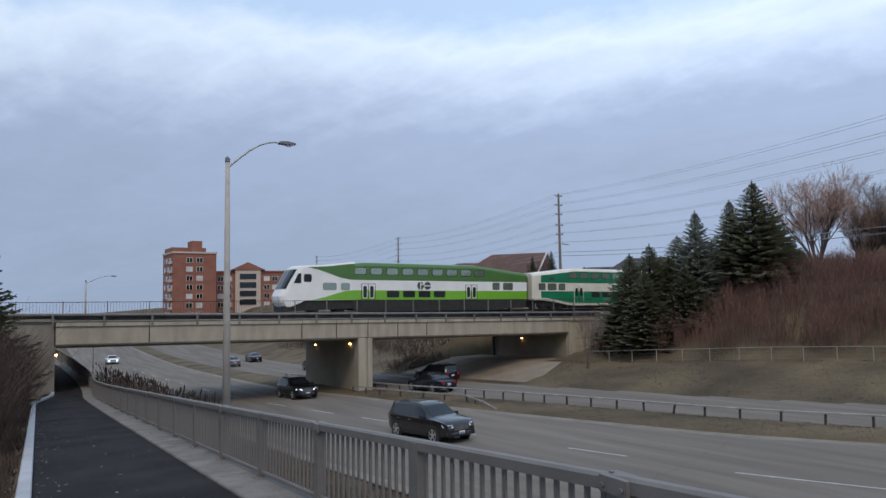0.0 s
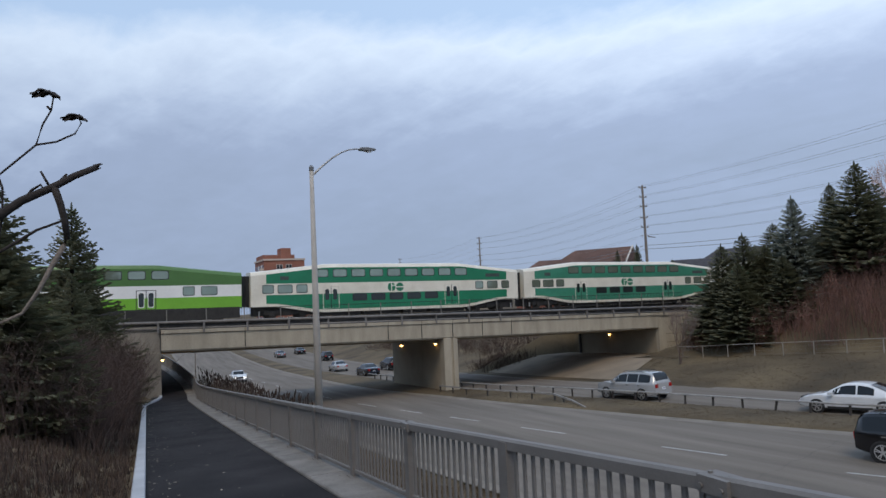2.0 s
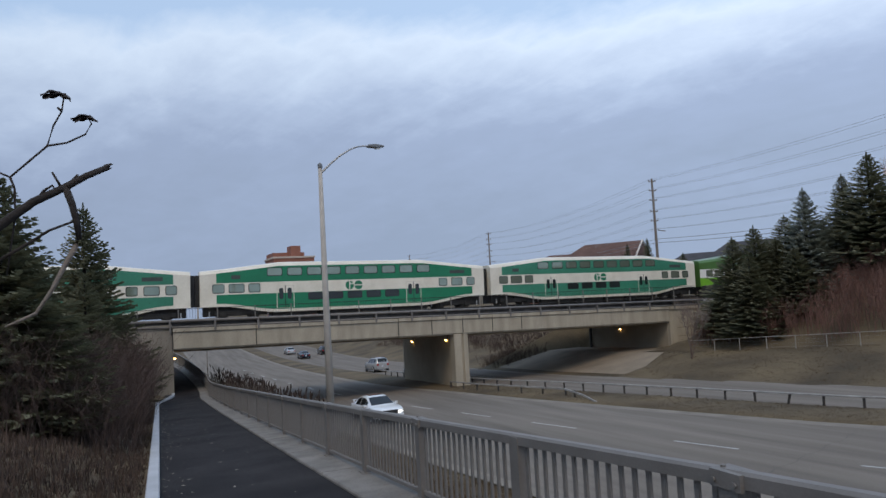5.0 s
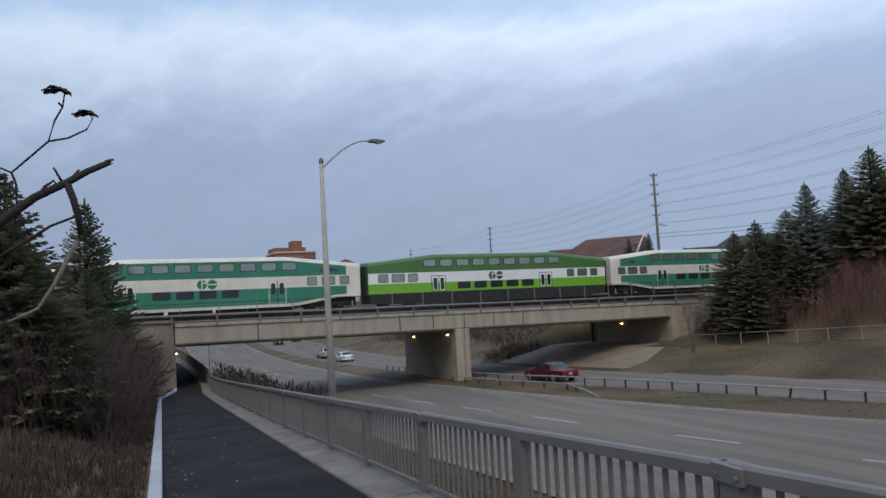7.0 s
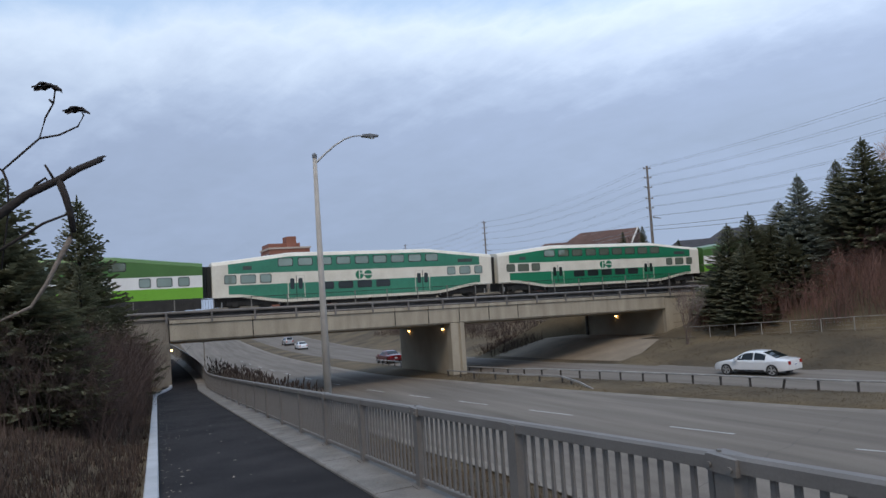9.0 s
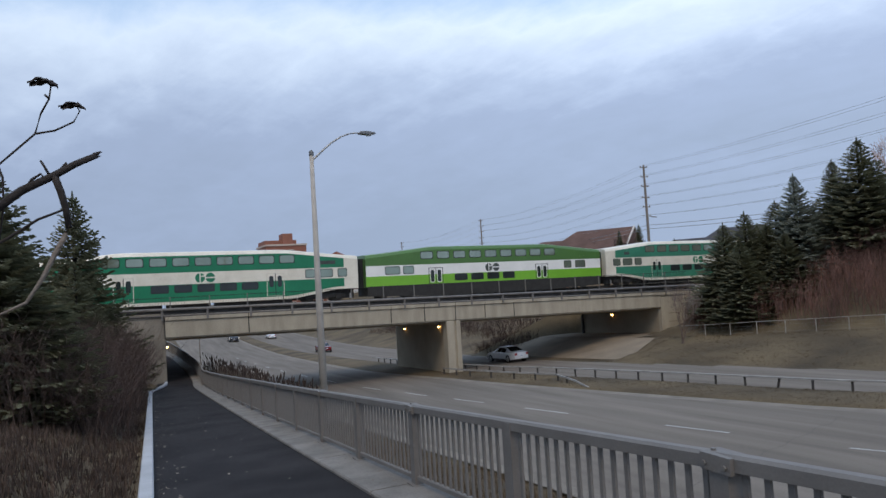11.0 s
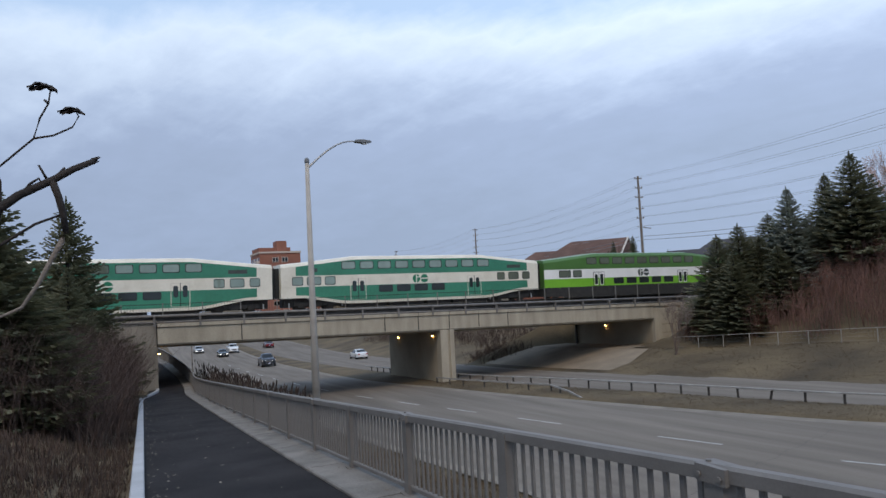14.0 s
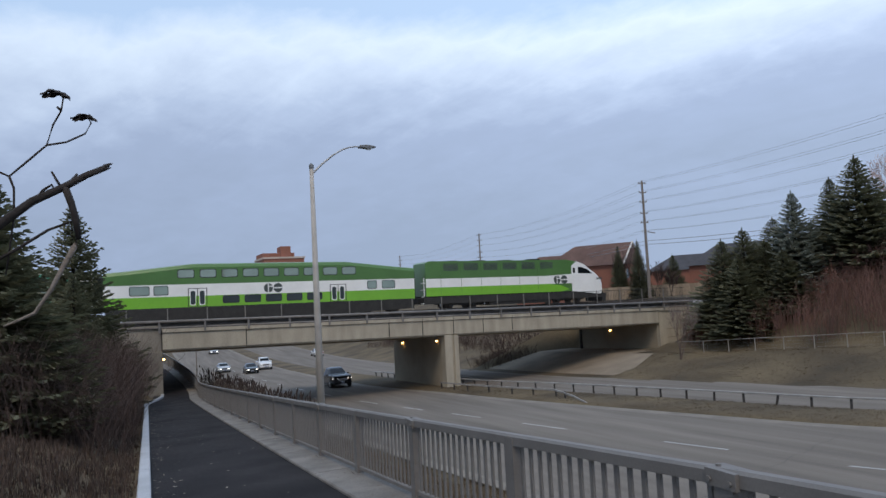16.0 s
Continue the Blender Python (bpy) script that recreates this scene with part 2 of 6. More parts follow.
# light passes through the thin needle sprays
for key, col in (("needles", (0.145, 0.150, 0.09)), ("needles_blue", (0.19, 0.21, 0.17))):
    nt = M[key].node_tree
    thin_light = nt.nodes.new("ShaderNodeBsdfTranslucent")
    thin_light.inputs["Color"].default_value = (*col, 1)
    both = nt.nodes.new("ShaderNodeMixShader")
    both.inputs[0].default_value = 0.38
    end = next(n for n in nt.nodes if n.type == "OUTPUT_MATERIAL")
    nt.links.new(nt.nodes["Principled BSDF"].outputs[0], both.inputs[1])
    nt.links.new(thin_light.outputs[0], both.inputs[2])
    nt.links.new(both.outputs[0], end.inputs["Surface"])

# ---- mesh helpers ----


def ease(a, b, v):
    t = min(1.0, max(0.0, (v - a) / (b - a)))
    return t * t * (3 - 2 * t)


def along(table, v):
    """Smooth value at v along a table of (v, value)."""
    if v <= table[0][0]:
        return table[0][1] + (v - table[0][0]) * (table[1][1] - table[0][1]) / (table[1][0] - table[0][0])
    if v >= table[-1][0]:
        return table[-1][1]
    for k in range(len(table) - 1):
        if v <= table[k + 1][0]:
            (x0, y0), (x1, y1) = table[k], table[k + 1]
            m0 = (y1 - table[k - 1][1]) / (x1 - table[k - 1][0]) if k else (y1 - y0) / (x1 - x0)
            m1 = (table[k + 2][1] - y0) / (table[k + 2][0] - x0) if k + 2 < len(table) else (y1 - y0) / (x1 - x0)
            h, t = x1 - x0, (v - x0) / (x1 - x0)
            return ((2 * t ** 3 - 3 * t * t + 1) * y0 + (t ** 3 - 2 * t * t + t) * h * m0 + (3 * t * t - 2 * t ** 3) * y1 + (t ** 3 - t * t) * h * m1)


class Shape:
    """Collects vertices and faces for one mesh."""

    def __init__(self):
        self.v, self.f, self.mi = [], [], []

    def face(self, pts, m=0):
        k = len(self.v)
        self.v += [tuple(p) for p in pts]
        self.f.append(tuple(range(k, k + len(pts))))
        self.mi.append(m)
        return self

    def add(self, verts, faces, m=0):
        k = len(self.v)
        self.v += [tuple(p) for p in verts]
        self.f += [tuple(i + k for i in f) for f in faces]
        self.mi += [m] * len(faces)
        return self

    def box(self, x0, x1, y0, y1, z0, z1, m=0, at=None):
        c = [Vector((x, y, z)) for z in (z0, z1) for y in (y0, y1) for x in (x0, x1)]
        if at is not None:
            c = [at @ p for p in c]
        return self.add(c, [(0, 2, 3, 1), (4, 5, 7, 6), (0, 1, 5, 4), (2, 6, 7, 3), (0, 4, 6, 2), (1, 3, 7, 5)], m)

    def tube(self, pts, radii, sides=8, m=0, caps=True):
        pts = [Vector(p) for p in pts]
        if isinstance(radii, (int, float)):
            radii = [radii] * len(pts)
        rings, up = [], None
        for k, p in enumerate(pts):
            d = (pts[min(k + 1, len(pts) - 1)] - pts[max(k - 1, 0)]).normalized()
            ref = Vector((0, 0, 1)) if abs(d.z) < 0.9 else Vector((1, 0, 0))
            a = d.cross(ref).normalized()
            b = d.cross(a)
            rings.append([p + (a * math.cos(2 * math.pi * i / sides) + b * math.sin(2 * math.pi * i / sides)) * radii[k] for i in range(sides)])
        verts = [p for r in rings for p in r]
        faces = [(k * sides + i, k * sides + (i + 1) % sides, (k + 1) * sides + (i + 1) % sides, (k + 1) * sides + i) for k in range(len(pts) - 1) for i in range(sides)]
        if caps:
            faces += [tuple(range(sides))[::-1], tuple((len(pts) - 1) * sides + i for i in range(sides))]
        return self.add(verts, faces, m)

    def prism(self, outline, y0, y1, m=0):
        """An outline in x, z pushed from y0 to y1."""
        n = len(outline)
        verts = [(x, y0, z) for x, z in outline] + [(x, y1, z) for x, z in outline]
        faces = [tuple(range(n)), tuple(range(2 * n - 1, n - 1, -1))] + [(i, i + n, (i + 1) % n + n, (i + 1) % n) for i in range(n)]
        return self.add(verts, faces, m)

    def sheet(self, us, vs, fn, m=0):
        verts = [fn(u, v) for v in vs for u in us]
        n = len(us)
        faces = [(j * n + i, j * n + i + 1, (j + 1) * n + i + 1, (j + 1) * n + i) for j in range(len(vs) - 1) for i in range(n - 1)]
        return self.add(verts, faces, m)

    def mesh(self, name, mats, smooth=False):
        me = bpy.data.meshes.new(name)
        me.from_pydata(self.v, [], self.f)
        for k in mats:
            me.materials.append(M[k])
        if len(mats) > 1:
            me.polygons.foreach_set("material_index", self.mi)
        if smooth:
            me.polygons.foreach_set("use_smooth", [True] * len(me.polygons))
        me.update()
        return me


def obj(name, shape, mats, parent=None, label="", at=None, smooth=False):
    mats = [mats] if isinstance(mats, str) else mats
    ob = new(name, shape.mesh(name, mats, smooth))
    if parent is not None:
        ob.parent = parent
    if at is not None:
        ob.matrix_local = at
    if label:
        ob["label"] = label
    return ob


def bevel(ob, width, segments=2):
    md = ob.modifiers.new("bevel", "BEVEL")
    md.width, md.segments, md.limit_method = width, segments, "ANGLE"
    return ob


def empty(name, at=None):
    ob = new(name)
    ob.empty_display_size = 0.3
    if at is not None:
        ob.matrix_world = at
    return ob

# ---- the lie of the land ----
ROAD_Z = [(-60, -2.45), (0, -5.45), (40, -7.45), (80, -9.45), (105, -10.6), (130, -11.3), (170, -11.6), (260, -11.8), (600, -11.8)]
NEAR_EDGE = [(-60, 15.5), (0, 11.5), (18, 10.4), (25, 9.65), (31.5, 9.2), (50, 8.2), (82, 7.0), (140, 6.0), (260, 5.5), (600, 5.5)]
MEDIAN_A = [(-60, 58), (0, 34.2), (17.9, 26.4), (24.3, 24.9), (32.2, 23.35), (42, 21.7), (48, 21.0), (55, 19.8), (62, 19.1), (84, 19.0), (126, 19.2), (260, 18.5), (600, 18.5)]
MEDIAN_B = [(-60, 62), (0, 37), (20.5, 30.0), (30.8, 28.0), (40, 26.2), (50, 24.7), (68.6, 23.5), (93, 22.9), (136, 22.3), (260, 21.5), (600, 21.5)]
FAR_EDGE = [(-60, 70), (0, 45), (24.7, 37.2), (33, 35.7), (42.2, 33.9), (50, 32.65), (64.7, 32.3), (95, 32.6), (140, 33.0), (260, 32.6), (600, 32.6)]
LANE_DASH = [(-60, 42), (0, 25), (14.5, 20.0), (18.6, 19.4), (24, 18.4), (28.4, 17.65), (35, 16.65), (40, 15.8), (52, 14.2), (80, 13.0), (140, 12.2), (600, 12)]
FENCE_X = [(-60, 62), (0, 50), (29, 46.0), (31, 45.4), (42, 42.8), (50, 41.0)]
FENCE_Z = [(-60, -2.0), (0, -3.7), (20, -4.75), (30.8, -5.40), (35.2, -5.73), (39.3, -6.02), (42.5, -6.28), (50, -6.7)]
PATH_Z = [(-30, -1.90), (-6, -1.90), (0, -1.91), (3, -2.14), (6, -2.42), (20, -3.73), (40, -5.55), (46, -5.95), (50, -6.08), (60, -6.1), (75, -5.0), (95, -3.2), (120, -2.5)]
PATH_X = [(-30, 0.0), (44, 0.0), (50, 0.3), (60, 0.0), (70, -1.6), (85, -6.5), (100, -14), (120, -26)]


def road_z(y):
    return along(ROAD_Z, y)


def path_z(y):
    return along(PATH_Z, y)


def deck_z(x):
    return -1.56 - 0.0255 * (x - 1)


def track_z(x):
    return -1.31 - 0.0168 * (x - 1)


BRIDGE_Y0, BRIDGE_Y1 = 50.0, 63.0
ABUT_L, ABUT_R = 0.94, 44.7


def ground_z(x, y):
    xl, ma, mb, xr = along(NEAR_EDGE, y), along(MEDIAN_A, y), along(MEDIAN_B, y), along(FAR_EDGE, y)
    rz = road_z(y)
    px, pz = along(PATH_X, y), path_z(y)
    if x < px + 3.2:
        out = px - 0.3 - x
        z = pz - 0.06
        if out > 0:
            z = pz - 0.06 + 0.33 * out * ease(0, 1.5, out)
            z = min(z, -0.9 if y > 20 else max(-0.9, pz + 2.2))
        if y > 66:
            z = max(z, pz - 0.06)
    elif x < xl:
        t = (x - px - 3.2) / max(0.5, xl - px - 3.2)
        z = (pz - 0.12) * (1 - t) + (rz - 0.03) * t
        z -= 0.12 + 0.35 * math.sin(t * math.pi) * (1 if y < 70 else 0)
    elif x < ma or mb < x < xr:
        z = rz - 0.05
    elif x <= mb:
        t = (x - ma) / (mb - ma)
        z = rz + 0.05 + 0.10 * math.sin(t * math.pi)
    else:
        d = x - xr
        if y < 52:
            fx, fz = along(FENCE_X, y), along(FENCE_Z, y)
            w = max(1.0, fx - xr)
            if d < w:
                z = rz + (fz - rz) * ease(-0.35, 1.15, d / w) + 0.02
                z = rz + 0.02 + (fz - rz) * (d / w) ** 0.9
            else:
                e = d - w
                z = fz + 0.55 * max(0, e - 0.8)
                z = min(z, 0.3 + 0.03 * max(0, e - 12))
                z = min(z, fz + 0.30 + 9.0 * ease(49.5, 39, y) + 0.35 * max(0, x - 53))
        else:
            z = min(rz + 0.36 * d, -2.4)
    if y > 66 and x > xr:
        z = min(rz + 0.22 * max(0, x - xr - 2), -2.6 - 9.0 * ease(140, 250, y) * ease(75, 55, x))
    if y > 44.0 and xr < x < (43.5 if y < 50.2 else ABUT_R + 1.5) and y < 66:
        u = (x - xr - 1.6) / (40.4 - xr - 1.6)
        z = rz + 0.02 + 1.28 * max(0.0, min(1.0, u)) - 0.02 * ease(44.0, 45.0, y)
    # railway embankment to both sides of the bridge
    if x < ABUT_L - 0.6 or x > ABUT_R + 1.5:
        side = max(0.0, BRIDGE_Y0 + 1.0 - y, y - BRIDGE_Y1 + 1.0)
        bank = track_z(x) - 0.75 - 0.55 * side
        if y < BRIDGE_Y0 + 0.5 and -9.5 < x < 55:
            bank = -20.0
        if x < 0:
            z = max(z, bank)
        else:
            z = max(min(z, track_z(x) - 0.75 + 0.9 * side), bank)
    if y > 130:
        far = ease(130, 260, y)
        if x < xl or x > xr:
            z = z * (1 - far) + (-2.5) * far if abs(x - 18) > 30 else z
        if x < 62:
            z -= far * (9.0 * ease(62, 45, x) if abs(x - 18) > 30 else 0.0)
    return z


ys = [-60, -40, -25, -15, -10, -6, -3] + [k * 1.0 for k in range(0, 72)] + [72 + k * 3 for k in range(0, 20)] + [135, 145, 160, 180, 200, 230, 260, 300, 360, 450, 600, 900, 1500, 3000]
xs = [-3000, -1200, -500, -250, -140, -90, -60, -40, -28, -20, -15, -12, -9, -7, -5.5] + [-4.5 + 0.5 * k for k in range(0, 31)] + [11.5 + k for k in range(0, 50)] + [62, 64, 67, 70, 74, 78, 84, 90, 100, 120, 150, 200, 300, 500, 900, 1500, 3000]
ground = obj("ground", Shape().sheet(xs, ys, lambda x, y: (x, y, ground_z(x, min(y, 600)) - 0.024 * max(0.0, y - 260) * max(ease(300, 60, x), ease(400, 900, y)) - (0.16 if along(MEDIAN_A, y) < x < along(MEDIAN_B, y) and y < 300 else 0) + 0.05 * noise.noise((x * 0.7, y * 0.7, 0)) * (1 if (x < along(NEAR_EDGE, y) and not -0.6 < x < 3.4) or x > along(FAR_EDGE, y) + 0.6 else 0))), "grass", smooth=True)
tagged(ground, "dormant brown roadside grass on banks and verges", "ground", kind="structure")


def strip(name, a, b, y0, y1, step, lift, mat_name, label, off_a=0.0, off_b=0.0, zf=road_z, kind="structure"):
    s = Shape()
    n = max(2, int((y1 - y0) / step) + 1)
    vs = [y0 + (y1 - y0) * k / (n - 1) for k in range(n)]
    s.sheet([0, 0.25, 0.5, 0.75, 1.0], vs, lambda u, y: ((along(a, y) + off_a) * (1 - u) + (along(b, y) + off_b) * u, y, zf(y) + lift))
    return tagged(obj(name, s, mat_name, smooth=True), label, "road", kind=kind)


strip("road", NEAR_EDGE, MEDIAN_A, -60, 260, 3, 0.0, "asphalt_road", "worn grey asphalt carriageway")
strip("road", MEDIAN_B, FAR_EDGE, -60, 260, 3, 0.0, "asphalt_road", "worn grey asphalt carriageway beyond the median")
# the grassed median between the carriageways
mv = [-60 + 2.0 * k for k in range(181)]
tagged(obj("median", Shape().sheet([0, 0.04, 0.2, 0.4, 0.6, 0.8, 0.96, 1], mv, lambda u, y: (along(MEDIAN_A, y) * (1 - u) + along(MEDIAN_B, y) * u, y, road_z(y) - 0.02 + 0.07 * min(1, u * 25, (1 - u) * 25) + 0.10 * math.sin(u * math.pi) + 0.04 * noise.noise((u * 3, y * 0.6, 2)) * math.sin(u * math.pi))), "grass", smooth=True), "dormant brown grass median between the carriageways", "ground", kind="structure")
# gravelly shoulders beside the median
M["shoulder"] = mat("sandy_shoulder", (0.19, 0.168, 0.14), 0.95, vary=0.25, scale=0.8, fine=20, bump=0.4)
strip("road_shoulder", MEDIAN_A, MEDIAN_A, -60, 250, 3, 0.006, "shoulder", "sandy dusted road shoulder", -0.75, 0.05)
strip("road_shoulder", FAR_EDGE, FAR_EDGE, -60, 250, 3, 0.006, "shoulder", "sandy dusted road shoulder", -0.35, 0.1)
strip("road_shoulder", NEAR_EDGE, NEAR_EDGE, -60, 250, 3, 0.006, "shoulder", "sandy dusted road shoulder", -0.1, 0.5)


def stripe(name, table, y0, y1, off, width, lift, label):
    s = Shape()
    n = max(2, int((y1 - y0) / 2) + 1)
    vs = [y0 + (y1 - y0) * k / (n - 1) for k in range(n)]
    s.sheet([-width / 2, width / 2], vs, lambda u, y: (along(table, y) + off + u, y, road_z(y) + lift))
    return tagged(obj(name, s, "paint"), label, "road marking", "lane markings", kind="structure")


for y0, y1 in ((2.0, 4.4), (10.3, 14.4), (18.6, 21.4), (26.8, 30.0), (33.6, 36.5), (39.6, 42.4), (46, 49), (55, 58), (64, 67), (73, 76), (82, 85), (91, 94), (100, 103), (109, 112)):
    stripe("lane_dash", LANE_DASH, y0, y1, 0, 0.12, 0.008, "worn white lane dash")

seam = Shape()
for k in range(24):
    xa, xb = 11.4 + k * 0.55, 11.4 + (k + 1) * 0.55
    ya, yb = 13.7 + 0.307 * (xa - 11.4) + 0.10 * math.sin(k * 1.7), 13.7 + 0.307 * (xb - 11.4) + 0.10 * math.sin((k + 1) * 1.7)
    seam.face([(xa, ya, road_z(ya) + 0.005), (xb, yb, road_z(yb) + 0.005), (xb, yb + 0.022, road_z(yb) + 0.004), (xa, ya + 0.022, road_z(ya) + 0.004)])
tagged(obj("tar_seam", seam, "channel"), "dark tar seam across the carriageway", "road seam", kind="structure")

# the footpath with its white curb and concrete strip
pv = [-12 + 0.75 * k for k in range(0, 150)]
path_s = Shape().sheet([0.0, 0.7, 1.4, 2.0, 2.5], pv, lambda u, y: (along(PATH_X, y) + u, y, path_z(y)))
tagged(obj("footpath", path_s, "asphalt_path", smooth=True), "fresh black asphalt footpath running downhill", "path", kind="structure")


def bar_along(name, xf, zf, y0, y1, w, h, mat_name, step=0.75, parent=None, label=""):
    s = Shape()
    n = max(2, int((y1 - y0) / step) + 1)
    vs = [y0 + (y1 - y0) * k / (n - 1) for k in range(n)]
    loop = [(-w / 2, -0.25), (-w / 2, h - 0.02), (-w / 2 + 0.02, h), (w / 2 - 0.02, h), (w / 2, h - 0.02), (w / 2, -0.25)]
    s.sheet(loop, vs, lambda u, y: (xf(y) + u[0], y, zf(y) + u[1]))
    s.f.append(tuple(range(6))[::-1])
    s.mi.append(0)
    s.f.append(tuple((n - 1) * 6 + i for i in range(6)))
    s.mi.append(0)
    return obj(name, s, mat_name, parent, label)


curb = empty("path_curb")
tagged(curb, "white painted curb beside the footpath", "curb", kind="structure")
for k in range(0, 19):
    y0 = -10 + 3.0 * k
    if y0 < 44:
        bar_along("curb_length", lambda y: -0.14, path_z, y0, min(44.2, y0 + 2.985), 0.20, 0.13, "white_curb", parent=curb)
bar_along("curb_length", lambda y: -0.14 + 1.0 * ease(43.5, 49.4, y), path_z, 44.22, 49.8, 0.20, 0.13, "white_curb", parent=curb)
strip_ob = empty("concrete_strip")
tagged(strip_ob, "worn concrete strip under the railing", "curb", kind="structure")
for k in range(0, 34):
    y0 = -10 + 3.0 * k
    bar_along("concrete_length", lambda y: along(PATH_X, y) + 2.81 - 0.2 * ease(40, 50, y), path_z, y0, y0 + 2.97, 0.78, 0.05, "concrete_curb", parent=strip_ob)

# ---- footpath railing ----
RAIL_H, BAY = 1.02, 2.48


def rail_x(y):
    return along(PATH_X, y) + 3.0 - 0.2 * ease(40, 50, y)


def build_railing():
    rail = empty("steel_railing", pose(0, 0, 0))
    tagged(rail, "grey galvanised steel railing with upright bars beside the footpath", "railing")
    y = 2.90 - 5 * BAY
    bar_mesh = Shape().box(-0.011, 0.011, -0.019, 0.019, 0.0, RAIL_H - 0.18).mesh("bar", ["rail_steel"])
    post_s = Shape().box(-0.055, 0.055, -0.07, 0.07, -0.05, RAIL_H - 0.01)
    post_mesh = post_s.mesh("post", ["rail_steel"])
    plate_mesh = Shape().box(-0.10, 0.10, -0.12, 0.12, 0.05, 0.065).mesh("base_plate", ["rail_steel"])
    bracket = Shape().box(-0.075, 0.075, -0.11, 0.11, RAIL_H - 0.085, RAIL_H + 0.012)
    for b in (-0.075, 0.075):
        bracket.tube([(0.0, b, RAIL_H + 0.005), (0.0, b, RAIL_H + 0.025)], 0.016, 6)
        bracket.tube([(-0.08, b, RAIL_H - 0.045), (-0.092, b, RAIL_H - 0.045)], 0.016, 6)
    bracket_mesh = bracket.mesh("bracket", ["rail_steel"])
    count = 0
    posts = []
    while y < 92:
        posts.append(y)
        y += BAY
    for k, y in enumerate(posts):
        for nm, me in (("post", post_mesh), ("base_plate", plate_mesh)) + ((("bracket", bracket_mesh),) if k % 2 == 1 else ()):
            o = new(nm, me)
            o.parent = rail
            o.location = (rail_x(y), y, path_z(y))
        if k + 1 < len(posts):
            y1 = posts[k + 1]
            for nm, h, r in (("top_rail", RAIL_H - 0.03, 0.047), ("bottom_rail", 0.14, 0.028)):
                s = Shape()
                a, c = Vector((rail_x(y), y, path_z(y) + h)), Vector((rail_x(y1), y1, path_z(y1) + h))
                d = (c - a).normalized()
                side = Vector((1, 0, 0)) * r
                up = Vector((0, 0, 1)) * r
                ring = [(-1, -1), (1, -1), (1, 0.6), (0.6, 1), (-0.6, 1), (-1, 0.6)]
                s.add([p + side * i + up * j for p in (a, c) for i, j in ring], [(i, (i + 1) % 6, (i + 1) % 6 + 6, i + 6) for i in range(6)] + [(0, 1, 2, 3, 4, 5), (11, 10, 9, 8, 7, 6)])
                obj(nm, s, "rail_steel", rail)
            n = 17
            far = Shape()
            for i in range(1, n):
                t = i / n
                yy = y * (1 - t) + y1 * t
                if count < 288 and y > 0:
                    o = new("bar", bar_mesh)
                    o.parent = rail
                    o.location = (rail_x(yy), yy, path_z(yy) + 0.13)
                    count += 1
                else:
                    far.box(rail_x(yy) - 0.011, rail_x(yy) + 0.011, yy - 0.019, yy + 0.019, path_z(yy) + 0.12, path_z(yy) + RAIL_H - 0.05)
            if far.v:
                tagged(obj("bars", far, "rail_steel", rail), kind="stuff")
    return rail


build_railing()

# ---- the railway bridge ----
bridge = empty("railway_bridge")
tagged(bridge, "pale concrete girder railway bridge over the road", "bridge", kind="structure")
s = Shape()
joints = [ABUT_L, 6.55, 17.45, 20.3, 23.05, 25.8, 28.6, ABUT_R]
for a, b in zip(joints, joints[1:]):
    g = Shape()
    xsn = [a + 0.02, b - 0.02]
    y0, y1 = BRIDGE_Y0, BRIDGE_Y0 + 0.6
    for x0, x1 in (xsn,):
        loop = [(y0 + 0.10, -1.52), (y0 + 0.02, -1.40), (y0, -0.30), (y0 - 0.10, -0.24), (y0 - 0.10, 0.0), (y1, 0.0), (y1, -1.52)]
        g.add([(x, yy, deck_z(x) + zz) for x in (x0, x1) for yy, zz in loop],
              [(i, (i + 1) % 7, (i + 1) % 7 + 7, i + 7) for i in range(7)] + [tuple(range(7))[::-1], tuple(range(7, 14))])
    obj("girder_panel", g, "concrete_pale", bridge)
    if a > ABUT_L:
        obj("joint_seal", Shape().box(a - 0.035, a + 0.035, BRIDGE_Y0 - 0.005, BRIDGE_Y0 + 0.2, deck_z(a) - 1.38, deck_z(a) - 0.25), "joint", bridge)
g = Shape()
for y0, y1 in ((BRIDGE_Y0 + 0.6, BRIDGE_Y1),):
    loop = [(y0, -1.3), (y1, -1.3), (y1, 0.0), (y0, 0.0)]
    g.add([(x, yy, deck_z(x) + zz) for x in (ABUT_L, ABUT_R + 0.4) for yy, zz in loop], [(0, 1, 5, 4), (1, 2, 6, 5), (2, 3, 7, 6), (3, 0, 4, 7), (3, 2, 1, 0), (4, 5, 6, 7)])
obj("deck_slab", g, "concrete", bridge)
for k in range(6):
    y0 = BRIDGE_Y0 + 1.7 + k * 2.2
    g = Shape()
    loop = [(y0, -1.75), (y0 + 0.7, -1.75), (y0 + 0.7, -1.28), (y0, -1.28)]
    g.add([(x, yy, deck_z(x) + zz) for x in (ABUT_L + 0.05, ABUT_R - 0.1) for yy, zz in loop], [(0, 1, 5, 4), (1, 2, 6, 5), (2, 3, 7, 6), (3, 0, 4, 7), (3, 2, 1, 0), (4, 5, 6, 7)])
    obj("beam", g, "concrete", bridge)

